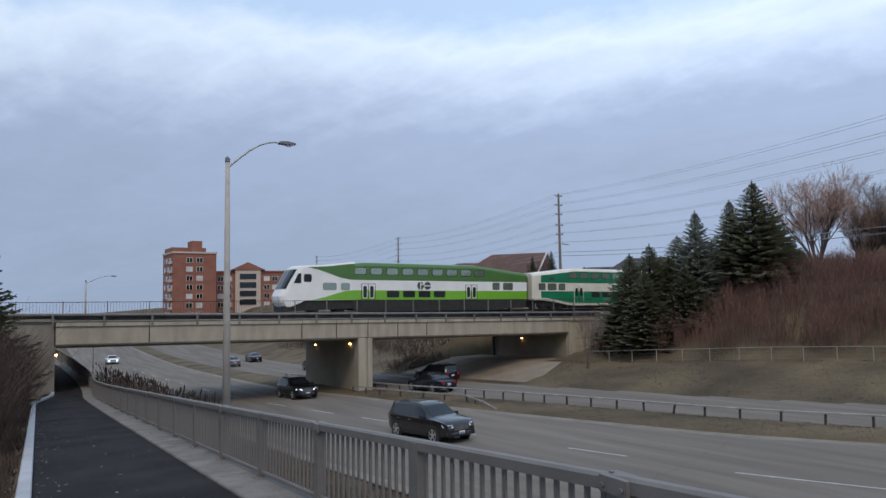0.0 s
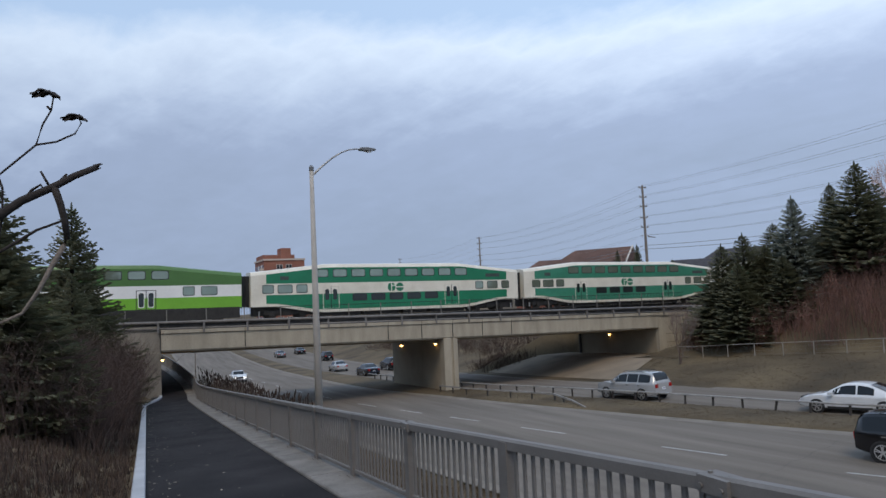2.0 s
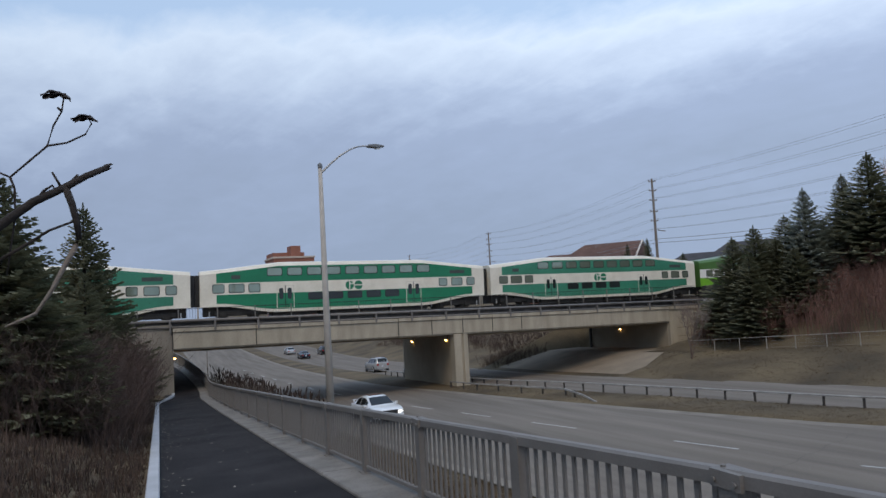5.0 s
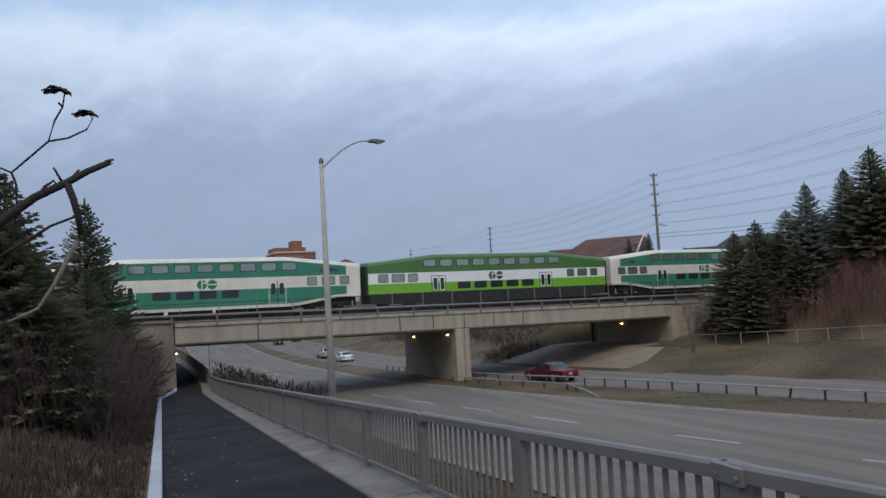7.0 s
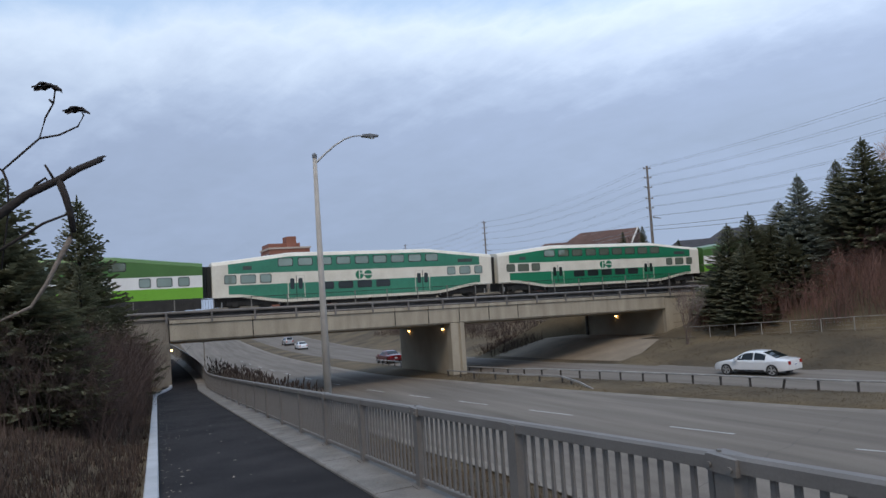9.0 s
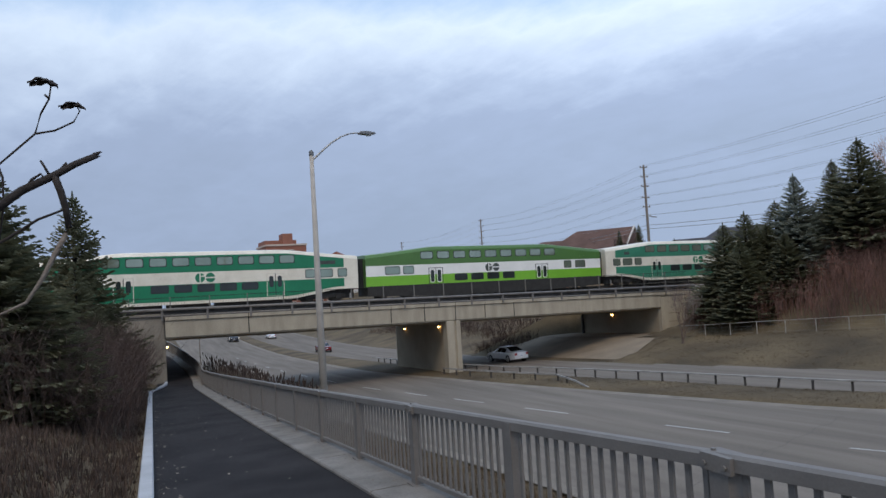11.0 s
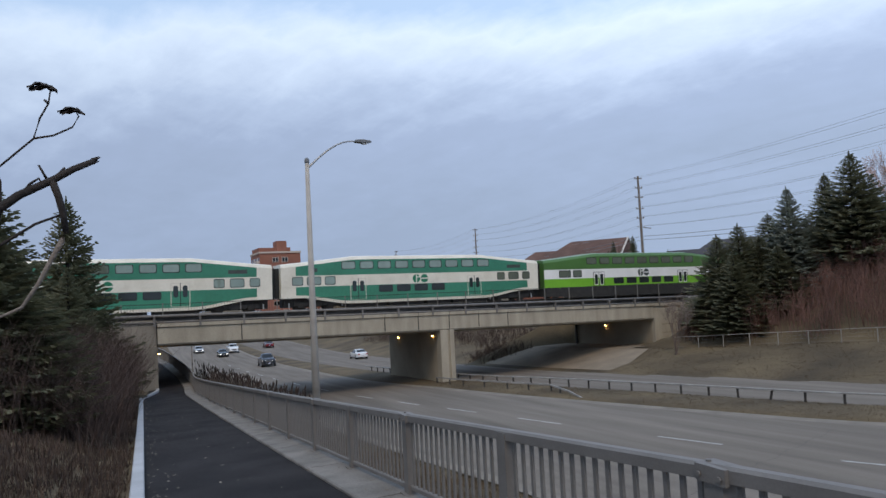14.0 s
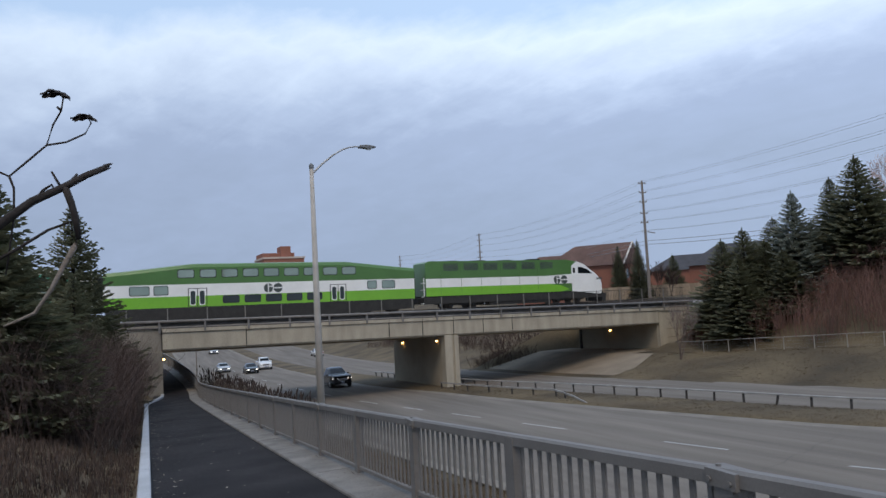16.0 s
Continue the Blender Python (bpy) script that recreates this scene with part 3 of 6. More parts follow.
# pier: a wall with two ribs on its near end
pier = empty("bridge_pier")
tagged(pier, "concrete wall pier in the median under the bridge", "pier", kind="structure")
px0, px1 = 22.2, 23.45
zb = road_z(57) - 1.0
obj("pier_wall", Shape().box(px0 + 0.12, px1 - 0.12, BRIDGE_Y0 + 0.25, BRIDGE_Y1 - 0.2, zb, deck_z(22) - 1.30), "concrete", pier)
for a, b in ((px0, px0 + 0.66), (px0 + 0.84, px1)):
    bevel(obj("pier_rib", Shape().box(a, b, BRIDGE_Y0 + 0.02, BRIDGE_Y0 + 0.9, zb, deck_z(22) - 1.51), "concrete_pale", pier), 0.04)
obj("pier_recess", Shape().box(px0 + 0.6, px0 + 0.9, BRIDGE_Y0 + 0.12, BRIDGE_Y0 + 0.8, zb, deck_z(22) - 1.51), "concrete", pier)

# left abutment with its wing wall, right abutment with slope paving
ab = empty("bridge_abutment")
tagged(ab, "pale concrete abutment beside the footpath", "abutment", kind="structure")
# wall and cap in a darker grey than the girder panels
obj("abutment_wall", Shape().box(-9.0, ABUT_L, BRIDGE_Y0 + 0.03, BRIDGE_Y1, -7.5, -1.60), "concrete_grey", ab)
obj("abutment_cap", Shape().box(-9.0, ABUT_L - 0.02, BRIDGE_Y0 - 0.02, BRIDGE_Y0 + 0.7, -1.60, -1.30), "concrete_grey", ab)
obj("joint_seal", Shape().box(ABUT_L - 0.05, ABUT_L + 0.01, BRIDGE_Y0 - 0.01, BRIDGE_Y0 + 0.2, -3.1, -1.6), "joint", ab)
obj("joint_line", Shape().box(-9.0, ABUT_L - 0.01, BRIDGE_Y0 + 0.02, BRIDGE_Y0 + 0.1, -3.12, -3.09), "concrete", ab)
abr = empty("bridge_abutment")
tagged(abr, "stained concrete abutment above sloped paving", "abutment", kind="structure")
obj("abutment_wall", Shape().box(ABUT_R, ABUT_R + 3.4, BRIDGE_Y0 + 0.4, BRIDGE_Y1, -9.0, deck_z(46) - 1.3), "concrete", abr)
obj("paving_shelf", Shape().sheet([40.35, ABUT_R + 0.1], [48.9, 50, 54, 58, 62, BRIDGE_Y1 + 2], lambda x, y: (x, y, road_z(y) + 1.36)), "slope_paving", abr)
obj("wing_wall", Shape().box(ABUT_R + 0.02, 54.5, BRIDGE_Y0 + 0.02, BRIDGE_Y0 + 0.6, -8.0, deck_z(47)), "concrete_pale", abr)
obj("wing_cap", Shape().add([(x, yy, deck_z(x) + zz) for x in (ABUT_R + 0.02, 54.5) for yy, zz in ((49.9, -0.28), (50.6, -0.28), (50.6, 0.0), (49.9, 0.0))], [(0, 1, 5, 4), (1, 2, 6, 5), (2, 3, 7, 6), (3, 0, 4, 7), (3, 2, 1, 0), (4, 5, 6, 7)]), "concrete_pale", abr)
for zz in (-4.75, -5.55):
    obj("joint_line", Shape().box(ABUT_R + 0.9, 54.0, BRIDGE_Y0 + 0.005, BRIDGE_Y0 + 0.1, zz - 0.03, zz + 0.03), "slope_paving", abr)
obj("drain_pipe", Shape().tube([(ABUT_R - 0.25, BRIDGE_Y1 - 0.6, -7.4), (ABUT_R - 0.25, BRIDGE_Y1 - 0.6, -4.3)], 0.16, 10), "dark_steel", abr)
sp = Shape()


def paving(u, v):
    ya = 43.6 + 2.6 * u
    y = ya + v * (BRIDGE_Y1 + 2 - ya)
    x0 = along(FAR_EDGE, y) + 1.6
    rise = road_z(y) + 0.07
    return (x0 * (1 - u) + 40.4 * u, y, rise + 1.28 * u)


sp.sheet([k / 6 for k in range(7)], [k / 8 for k in range(9)], paving)
tagged(obj("slope_paving", sp, "slope_paving", smooth=True), "stained concrete slope paving under the bridge", "slope paving", kind="structure")
# guard pipe along the deck's edge
guard = empty("bridge_guard_rail")
tagged(guard, "grey steel pipe guard rail on the bridge edge", "guard rail", kind="structure")
for k in range(-3, 17):
    x = 0.78 + k * 2.97
    if x > 48.5:
        break
    z = deck_z(x)
    p = Shape().box(x - 0.05, x + 0.05, BRIDGE_Y0 - 0.02, BRIDGE_Y0 + 0.12, z - 0.02, z + 0.56)
    p.box(x - 0.07, x + 0.07, BRIDGE_Y0 - 0.17, BRIDGE_Y0 - 0.10, z - 0.24, z + 0.52)
    obj("rail_post", p, "guard_pipe", guard)
for h, r in ((0.49, 0.105), (0.07, 0.075)):
    obj("pipe", Shape().tube([(-9, BRIDGE_Y0 - 0.03, deck_z(-9) + h), (49, BRIDGE_Y0 - 0.03, deck_z(49) + h)], r, 12), "guard_pipe", guard, smooth=True)

# dark sheet added behind the pipes, standing in for the gap's shade
obj("channel_plate", Shape().add([(x, yy, deck_z(x) + zz) for x in (-9, 49) for yy, zz in ((BRIDGE_Y0 + 0.13, 0.0), (BRIDGE_Y0 + 0.17, 0.0), (BRIDGE_Y0 + 0.17, 0.40), (BRIDGE_Y0 + 0.13, 0.40))], [(0, 1, 5, 4), (1, 2, 6, 5), (2, 3, 7, 6), (3, 0, 4, 7), (3, 2, 1, 0), (4, 5, 6, 7)]), "channel", guard)

# picket fence beside the track
fence = empty("track_fence")
tagged(fence, "thin dark metal picket fence beside the track", "fence", kind="structure")
FY = 52.6


def fence_base(x):
    return -1.26 - 0.0135 * x


for k in range(22):
    x = 4.14 + (k - 5) * 2.73
    zb = fence_base(x)
    obj("fence_post", Shape().box(x - 0.035, x + 0.035, FY - 0.04, FY + 0.04, deck_z(x), zb + 1.08), "guard_pipe", fence)
    x1 = x + 2.73
    pk = Shape()
    for hh in (0.06, 1.02):
        pk.tube([(x, FY, zb + hh), (x1, FY, fence_base(x1) + hh)], 0.022, 5)
    for i in range(1, 14):
        xx = x + 2.73 * i / 14
        pk.box(xx - 0.007, xx + 0.007, FY - 0.009, FY + 0.009, fence_base(xx) + 0.06, fence_base(xx) + 1.02)
    obj("fence_panel", pk, "t_under", fence)

# ballast and rails
TRACKS = (57.67, 61.7)
bl = Shape().sheet([54.0, 55.4, 62.4, 62.9], [-220 + 20 * k for k in range(29)], lambda u, x: (x, u, track_z(x) - (0.62 if u in (54.0, 62.9) else 0.28)))
tagged(obj("ballast_bed", bl, "ballast"), "grey stone ballast under the tracks", "ballast", kind="structure")
tr = empty("railway_track")
tagged(tr, "two steel railway tracks on ballast", "railway track", kind="structure")
for ty in TRACKS:
    for d in (-0.7175, 0.7175):
        g = Shape()
        loop = [(-0.07, -0.17), (0.07, -0.17), (0.04, -0.03), (0.04, 0.0), (-0.04, 0.0), (-0.04, -0.03)]
        g.add([(x, ty + d + a, track_z(x) + b) for x in (-220, 340) for a, b in loop], [(i, (i + 1) % 6, (i + 1) % 6 + 6, i + 6) for i in range(6)])
        obj("rail", g, "rust_steel", tr)
    slp = Shape()
    for k in range(160):
        x = -15 + k * 0.6
        slp.box(x - 0.11, x + 0.11, ty - 1.3, ty + 1.3, track_z(x) - 0.31, track_z(x) - 0.17)
    tagged(obj("sleepers", slp, "wood_pole", tr), kind="stuff")

# underpass lamps
def underpass_lamp(x, y, z, side):
    e = empty("underpass_lamp", pose(x, y, z))
    tagged(e, "small lit amber wall lamp under the bridge", "wall lamp", "underpass lamps")
    obj("housing", Shape().box(-0.02, 0.16, -0.14, 0.14, -0.09, 0.12) if side > 0 else Shape().box(-0.16, 0.02, -0.14, 0.14, -0.09, 0.12), "lamp_head", e)
    obj("lens", Shape().tube([(-0.10 if side < 0 else 0.10, -0.08, -0.13), (-0.10 if side < 0 else 0.10, 0.08, -0.13)], 0.075, 8), "lamp_glow", e)


underpass_lamp(px0 + 0.12, 51.8, -4.0, -1)
underpass_lamp(px0 + 0.12, 60.0, -4.55, -1)
underpass_lamp(ABUT_R, 57.4, -4.9, -1)
underpass_lamp(ABUT_L, BRIDGE_Y0 + 0.8, -3.55, 1)

# ---- median guard rail ----
def build_guard():
    g = empty("median_guard_rail")
    tagged(g, "weathered steel guard rail on posts in the grass median", "guard rail")
    def gx(y):
        return along([(0, 36.2), (20.5, 29.6), (24.2, 28.95), (28, 28.4), (33.4, 27.5), (39, 26.5), (48, 24.5), (66, 23.1), (90, 22.4), (130, 21.9)], y)
    pm = Shape().box(-0.045, 0.045, -0.04, 0.04, -0.3, 0.58).mesh("guard_post", ["rust_post"])
    y = 3.0
    n = 0
    while y < 72:
        dy = 1.78
        o = new("guard_post", pm)
        o.parent = g
        o.location = (gx(y), y, road_z(y))
        o.rotation_euler = (0.25 if n == 12 else random.uniform(-0.03, 0.03), random.uniform(-0.04, 0.04), 0)
        y1 = y + dy
        s = Shape()
        prof = [(-0.09, 0.54), (-0.12, 0.55), (-0.12, 0.58), (-0.12, 0.61), (-0.09, 0.63), (-0.02, 0.63), (0.0, 0.61), (0.0, 0.54)]
        s.add([(gx(yy) + a, yy, road_z(yy) + b) for yy in (y, y1 + 0.02) for a, b in prof], [(i, (i + 1) % 8, (i + 1) % 8 + 8, i + 8) for i in range(8)] + [tuple(range(8))[::-1], tuple(range(8, 16))])
        obj("guard_beam", s, "guard_beam", g)
        y, n = y1, n + 1
    # a second beam on the carriageway side that runs from the pier and turns down into the grass
    a = [(21.6, 50), (22.0, 46), (23.0, 41), (24.0, 37), (23.75, 34.6), (23.6, 33.0)]
    hh = [0.6, 0.6, 0.58, 0.55, 0.35, 0.05]
    for k in range(5):
        s = Shape()
        prof = [(-0.035, -0.05), (-0.035, 0.05), (0.035, 0.05), (0.035, -0.05)]
        s.add([(a[j][0] + p, a[j][1], road_z(a[j][1]) + hh[j] + q) for j in (k, k + 1) for p, q in prof], [(i, (i + 1) % 4, (i + 1) % 4 + 4, i + 4) for i in range(4)] + [(3, 2, 1, 0), (4, 5, 6, 7)])
        obj("guard_beam", s, "guard_beam", g)
        for j in range(2):
            t = j / 2
            x, yy = a[k][0] * (1 - t) + a[k + 1][0] * t, a[k][1] * (1 - t) + a[k + 1][1] * t
            if k < 4:
                o = new("guard_post", pm)
                o.parent = g
                o.location = (x + 0.1, yy, road_z(yy) - 0.05)


M["guard_beam"] = mat("weathered_guard_beam", (0.30, 0.29, 0.275), 0.65, 0.2, vary=0.25, scale=2, fine=20, bump=0.1)
M["rust_post"] = mat("weathered_guard_post", (0.055, 0.048, 0.044), 0.85, vary=0.3)
build_guard()

# ---- fence along the verge ----
def build_verge_fence():
    f = empty("verge_fence")
    tagged(f, "low galvanised post and rail mesh fence on the grass bank", "fence", kind="structure")
    pm = Shape().tube([(0, 0, -0.2), (0, 0, 0.97)], 0.036, 7).mesh("fence_post", ["fence_pale"])
    y = 42.62 - 18 * 2.18
    while y < 42.7:
        y1 = y + 2.18
        o = new("fence_post", pm)
        o.parent = f
        o.location = (along(FENCE_X, y), y, along(FENCE_Z, y))
        s = Shape()
        a = lambda yy, h: (along(FENCE_X, yy), yy, along(FENCE_Z, yy) + h)
        s.tube([a(y, 0.95), a(y1, 0.95)], 0.026, 6)
        obj("top_rail", s, "fence_pale", f)
        w = Shape()
        for h in (0.12, 0.4, 0.65):
            w.tube([a(y, h), a(y1, h)], 0.003, 3, caps=False)
        for i in range(1, 12):
            yy = y + 2.18 * i / 12
            w.tube([a(yy, 0.1), a(yy, 0.93)], 0.002, 3, caps=False)
        tagged(obj("mesh_wire", w, "galv", f), kind="stuff")
        y = y1


build_verge_fence()

# ---- the train ----
CAR_L, BODY_L, HALF_W = 25.9, 25.2, 1.5
SKIRT = 0.46


def end_lift(u):
    """How far the underside rises towards a car's ends."""
    return 0.60 * (1 - ease(1.4, 6.2, min(u, BODY_L - u)))


def roof_h(u):
    d = min(u, BODY_L - u)
    return 3.40 + 0.10 * ease(0, 1.2, d) + 0.55 * (min(1, max(0, (d - 1.2) / 5.2)))


def wall_sheet(u0, u1, z0f, z1f, side, out=0.0, steps=None):
    """A strip of a car's side wall between two heights over the skirt."""
    s = Shape()
    n = steps or max(2, int((u1 - u0) / 0.8) + 1)
    us = [u0 + (u1 - u0) * k / (n - 1) for k in range(n)]
    y = side * (HALF_W + out)
    verts = [(u - BODY_L / 2, y, SKIRT + zf(u)) for zf in (z0f, z1f) for u in us]
    faces = [((i, i + 1, i + 1 + n, i + n) if side < 0 else (i + n, i + 1 + n, i + 1, i)) for i in range(n - 1)]
    return s.add(verts, faces)


def window_piece(cx, z0, z1, w, out=0.0):
    """A window with rounded corners, gasket proud of the wall; faces the -y side."""
    r = min(0.13, (z1 - z0) / 3)
    pts = []
    for sx, sz, a0 in ((1, -1, -90), (1, 1, 0), (-1, 1, 90), (-1, -1, 180)):
        for k in range(4):
            a = radians(a0 + 30 * k)
            pts.append((cx + sx * (w / 2 - r) + r * math.cos(a), (z0 + z1) / 2 + sz * ((z1 - z0) / 2 - r) + r * math.sin(a)))
    return pts


def plate_xz(pts, y, side, depth=0.012):
    s = Shape()
    n = len(pts)
    a = [(x, side * y, z) for x, z in pts]
    b = [(x, side * (y + depth), z) for x, z in pts]
    f0 = tuple(range(n, 2 * n))
    s.add(a + b, [f0 if side < 0 else f0[::-1]] + [(i, (i + 1) % n, (i + 1) % n + n, i + n) for i in range(n)])
    return s


def logo_pieces(car, cx, z, r, mat_name, side=-1):
    """Two round-cornered marks in the operator's colour."""
    for dx in (-r * 1.06, r * 1.06):
        for k in range(3 if dx < 0 else 2):
            pts = []
            a0, a1 = (30, 83) if k == 2 else ((8, 172) if k == 0 else (188, 352)) if dx > 0 else ((97, 263) if k == 0 else (-83, 12))
            for i in range(13):
                a = radians(a0 + (a1 - a0) * i / 12)
                pts.append((cx + dx + r * math.cos(a), z + r * math.sin(a)))
            if dx < 0 and k:
                pts.append((cx + dx + 0.12 * r, z + (0.21 if k == 1 else 0.42) * r))
            obj("logo_mark", plate_xz(pts, HALF_W + 0.006, side, 0.006), mat_name, car)


def coach_common(car, livery, number):
    """Shell, roof, windows, doors and bogies of a bilevel coach."""
    new_style = livery == "new"
    low, top, mid, cap = ("t_lime", "t_olive", "t_white", "t_olive") if new_style else (("t_green_faded",) * 2 if number in (2, 4, 6, 9, 10) else ("t_green",) * 2) + ("t_cream", "t_cream")
    zero = lambda u: end_lift(u)
    # solid core that closes the car
    n = 33
    us = [BODY_L * k / (n - 1) for k in range(n)]
    core = Shape()
    ring = lambda u: [(-HALF_W + 0.01, SKIRT + end_lift(u)), (-HALF_W + 0.01, SKIRT + roof_h(u) - 0.32), (-HALF_W * 0.90, SKIRT + roof_h(u) - 0.08), (-HALF_W * 0.55, SKIRT + roof_h(u)),
                      (HALF_W * 0.55, SKIRT + roof_h(u)), (HALF_W * 0.90, SKIRT + roof_h(u) - 0.08), (HALF_W - 0.01, SKIRT + roof_h(u) - 0.32), (HALF_W - 0.01, SKIRT + end_lift(u))]
    verts = [(u - BODY_L / 2, y, z) for u in us for y, z in ring(u)]
    faces = [(k * 8 + i, (k + 1) * 8 + i, (k + 1) * 8 + (i + 1) % 8, k * 8 + (i + 1) % 8) for k in range(n - 1) for i in range(8)]
    faces += [tuple(range(8)), tuple((n - 1) * 8 + i for i in range(8))[::-1]]
    core.add(verts, faces)
    obj("body", core, "t_olive" if new_style else "t_cream", car)
    cut = 0.02 if new_style else 1.25
    for side in (-1, 1):
        obj("lower_panel", wall_sheet(cut, BODY_L - cut, (lambda u: 0.68) if new_style else (lambda u: end_lift(u) + 0.24), lambda u: 1.52, side, 0.004), low, car)
        obj("middle_band", wall_sheet(0.02, BODY_L - 0.02, lambda u: 1.52, lambda u: 2.43, side, 0.004), mid, car)
        obj("upper_panel", wall_sheet(cut, BODY_L - cut, lambda u: 2.43, lambda u: min(3.70, roof_h(u) - 0.33), side, 0.004), top, car)
    if not new_style:
        sk = Shape()
        for k in range(100):
            u = 1.3 + (BODY_L - 2.6) * k / 99
            z = SKIRT + end_lift(u)
            sk.box(u - BODY_L / 2 - 0.02, u - BODY_L / 2 + 0.02, -HALF_W - 0.03, -HALF_W - 0.004, z + 0.02, z + 0.22)
        tagged(obj("skirt_ribs", sk, "t_cream", car), kind="stuff")
        for a, b in ((-6.9, -3.2), (-2.9, 0.4), (0.8, 3.1), (3.4, 6.9)):
            obj("equipment_box", Shape().box(a, b, -1.15, 1.15, 0.14, SKIRT + 0.04), "t_under", car)
        for sx in (-1, 1):
            obj("end_frame", Shape().box(min(sx * 6.95, sx * 12.3), max(sx * 6.95, sx * 12.3), -0.9, 0.9, 0.30, SKIRT + 0.60), "t_under", car)
    if new_style:
        us2 = Shape()
        us2.prism([(-BODY_L / 2 + 0.15, 0.30), (-BODY_L / 2 + 0.15, SKIRT + 0.68), (BODY_L / 2 - 0.15, SKIRT + 0.68), (BODY_L / 2 - 0.15, 0.30), (6.5, 0.12), (-6.5, 0.12)], -HALF_W - 0.012, HALF_W + 0.012)
        obj("underframe", us2, "t_under", car)
    c0 = -BODY_L / 2 - (CAR_L - BODY_L) / 2
    wm = "train_win"
    rows = [(6.20 + 1.655 * k + c0, 2.95, 3.53, 1.16, wm) for k in range(9)]
    rows += [(c0 + 9.60 + 1.70 * k, 0.93, 1.45, 1.22, "train_win_dark") for k in range(5 if number % 2 else 4)]
    ends = (1.75, 3.15, 4.55) if not new_style or number == 5 else (2.85, 4.38)
    rows += [(c0 + e, 1.68, 2.30, ((1.35, 0.98) if len(ends) == 2 else (0.85, 1.15, 0.85))[k], wm) for k, e in enumerate(ends)] + [(c0 + 25.9 - e, 1.68, 2.30, ((1.15, 0.80) if len(ends) == 2 else (0.75, 1.05, 0.75))[k], wm) for k, e in enumerate(ends)]
    for cx, z0, z1, w, wmat in rows:
        fr = obj("window", plate_xz(window_piece(cx, SKIRT + z0 - 0.05, SKIRT + z1 + 0.05, w + 0.10), HALF_W + 0.004, -1, 0.010), "gasket", car)
        obj("pane", plate_xz(window_piece(cx, SKIRT + z0, SKIRT + z1, w), HALF_W + 0.014, -1, 0.006), wmat, fr)
    for cx in (c0 + 3.1, c0 + 25.9 - 3.1):
        obj("vent", Shape().box(cx - (0.35 if cx < 0 else 0.75), cx + (0.35 if cx < 0 else 0.75), -HALF_W - 0.012, -HALF_W, SKIRT + 2.72, SKIRT + 3.02), "logo_grey" if not new_style else "t_olive", car)
    for cx in (c0 + 7.05, c0 + 18.45):
        d = obj("door", Shape().box(cx - 0.72, cx + 0.72, -HALF_W - 0.010, -HALF_W + 0.02, SKIRT + (0.70 if new_style else 0.30), SKIRT + 2.12), "gasket" if new_style else "t_door", car)
        for dx in (-0.345, 0.345):
            z0 = 0.72 if new_style else 0.33
            obj("door_leaf", Shape().box(cx + dx - 0.315, cx + dx + 0.315, -HALF_W - 0.016, -HALF_W, SKIRT + z0, SKIRT + 1.52), low, d)
            obj("door_leaf", Shape().box(cx + dx - 0.315, cx + dx + 0.315, -HALF_W - 0.016, -HALF_W, SKIRT + 1.524, SKIRT + 2.07), mid, d)
            if new_style:
                obj("pane_frame", plate_xz(window_piece(cx + dx, SKIRT + 0.80, SKIRT + 1.96, 0.45), HALF_W + 0.016, -1, 0.004), "t_white", d)
            obj("door_pane", plate_xz(window_piece(cx + dx, SKIRT + (0.86 if new_style else 1.02), SKIRT + 1.91, 0.36), HALF_W + 0.020, -1, 0.004), "train_win_dark", d)
        obj("door_gap", Shape().box(cx - 0.03, cx + 0.03, -HALF_W - 0.02, -HALF_W, SKIRT + (0.72 if new_style else 0.32), SKIRT + 2.1), "gasket", d)
    logo_pieces(car, c0 + 12.95, SKIRT + 1.97, 0.37, "logo_grey" if new_style else "logo_green")
    for sx in (-1, 1):
        obj("diaphragm", Shape().box(sx * BODY_L / 2 - 0.02, sx * (BODY_L / 2 + 0.33), -0.75, 0.75, SKIRT + 0.62, SKIRT + 3.1) if sx > 0 else Shape().box(-BODY_L / 2 - 0.33, -BODY_L / 2 + 0.02, -0.75, 0.75, SKIRT + 0.62, SKIRT + 3.1), "gasket", car)
        bogie(car, sx * 9.6)


def bogie(car, cx):
    b = Shape().box(cx - 1.9, cx + 1.9, -1.18, -1.0, 0.42, 0.74).box(cx - 1.9, cx + 1.9, 1.0, 1.18, 0.42, 0.74).box(cx - 0.35, cx + 0.35, -1.2, 1.2, 0.35, 0.85)
    for dx in (-1.25, 1.25):
        b.box(cx + dx - 0.22, cx + dx + 0.22, -1.26, -1.0, 0.30, 0.62)
    bo = obj("bogie", b, "t_under", car)
    for dx in (-1.25, 1.25):
        for sy in (-1, 1):
            obj("wheel", Shape().tube([(cx + dx, sy * 0.70, 0.45), (cx + dx, sy * 0.84, 0.45)], 0.45, 20), "rust_steel", bo)
    for dx in (-2.3, 2.3):
        obj("brake_hose", Shape().tube([(cx + dx, -1.2, 0.3), (cx + dx, -1.2, 0.7)], 0.06, 6), "galv", bo)


def coach(livery, number):
    car = empty("bilevel_coach")
    coach_common(car, livery, number)
    if livery == "new":
        tagged(car, "olive, white and lime bilevel passenger coach on the track", "train coach", "coaches of the train")
    else:
        tagged(car, "cream and dark green bilevel passenger coach on the track", "train coach", "coaches of the train")
    return car


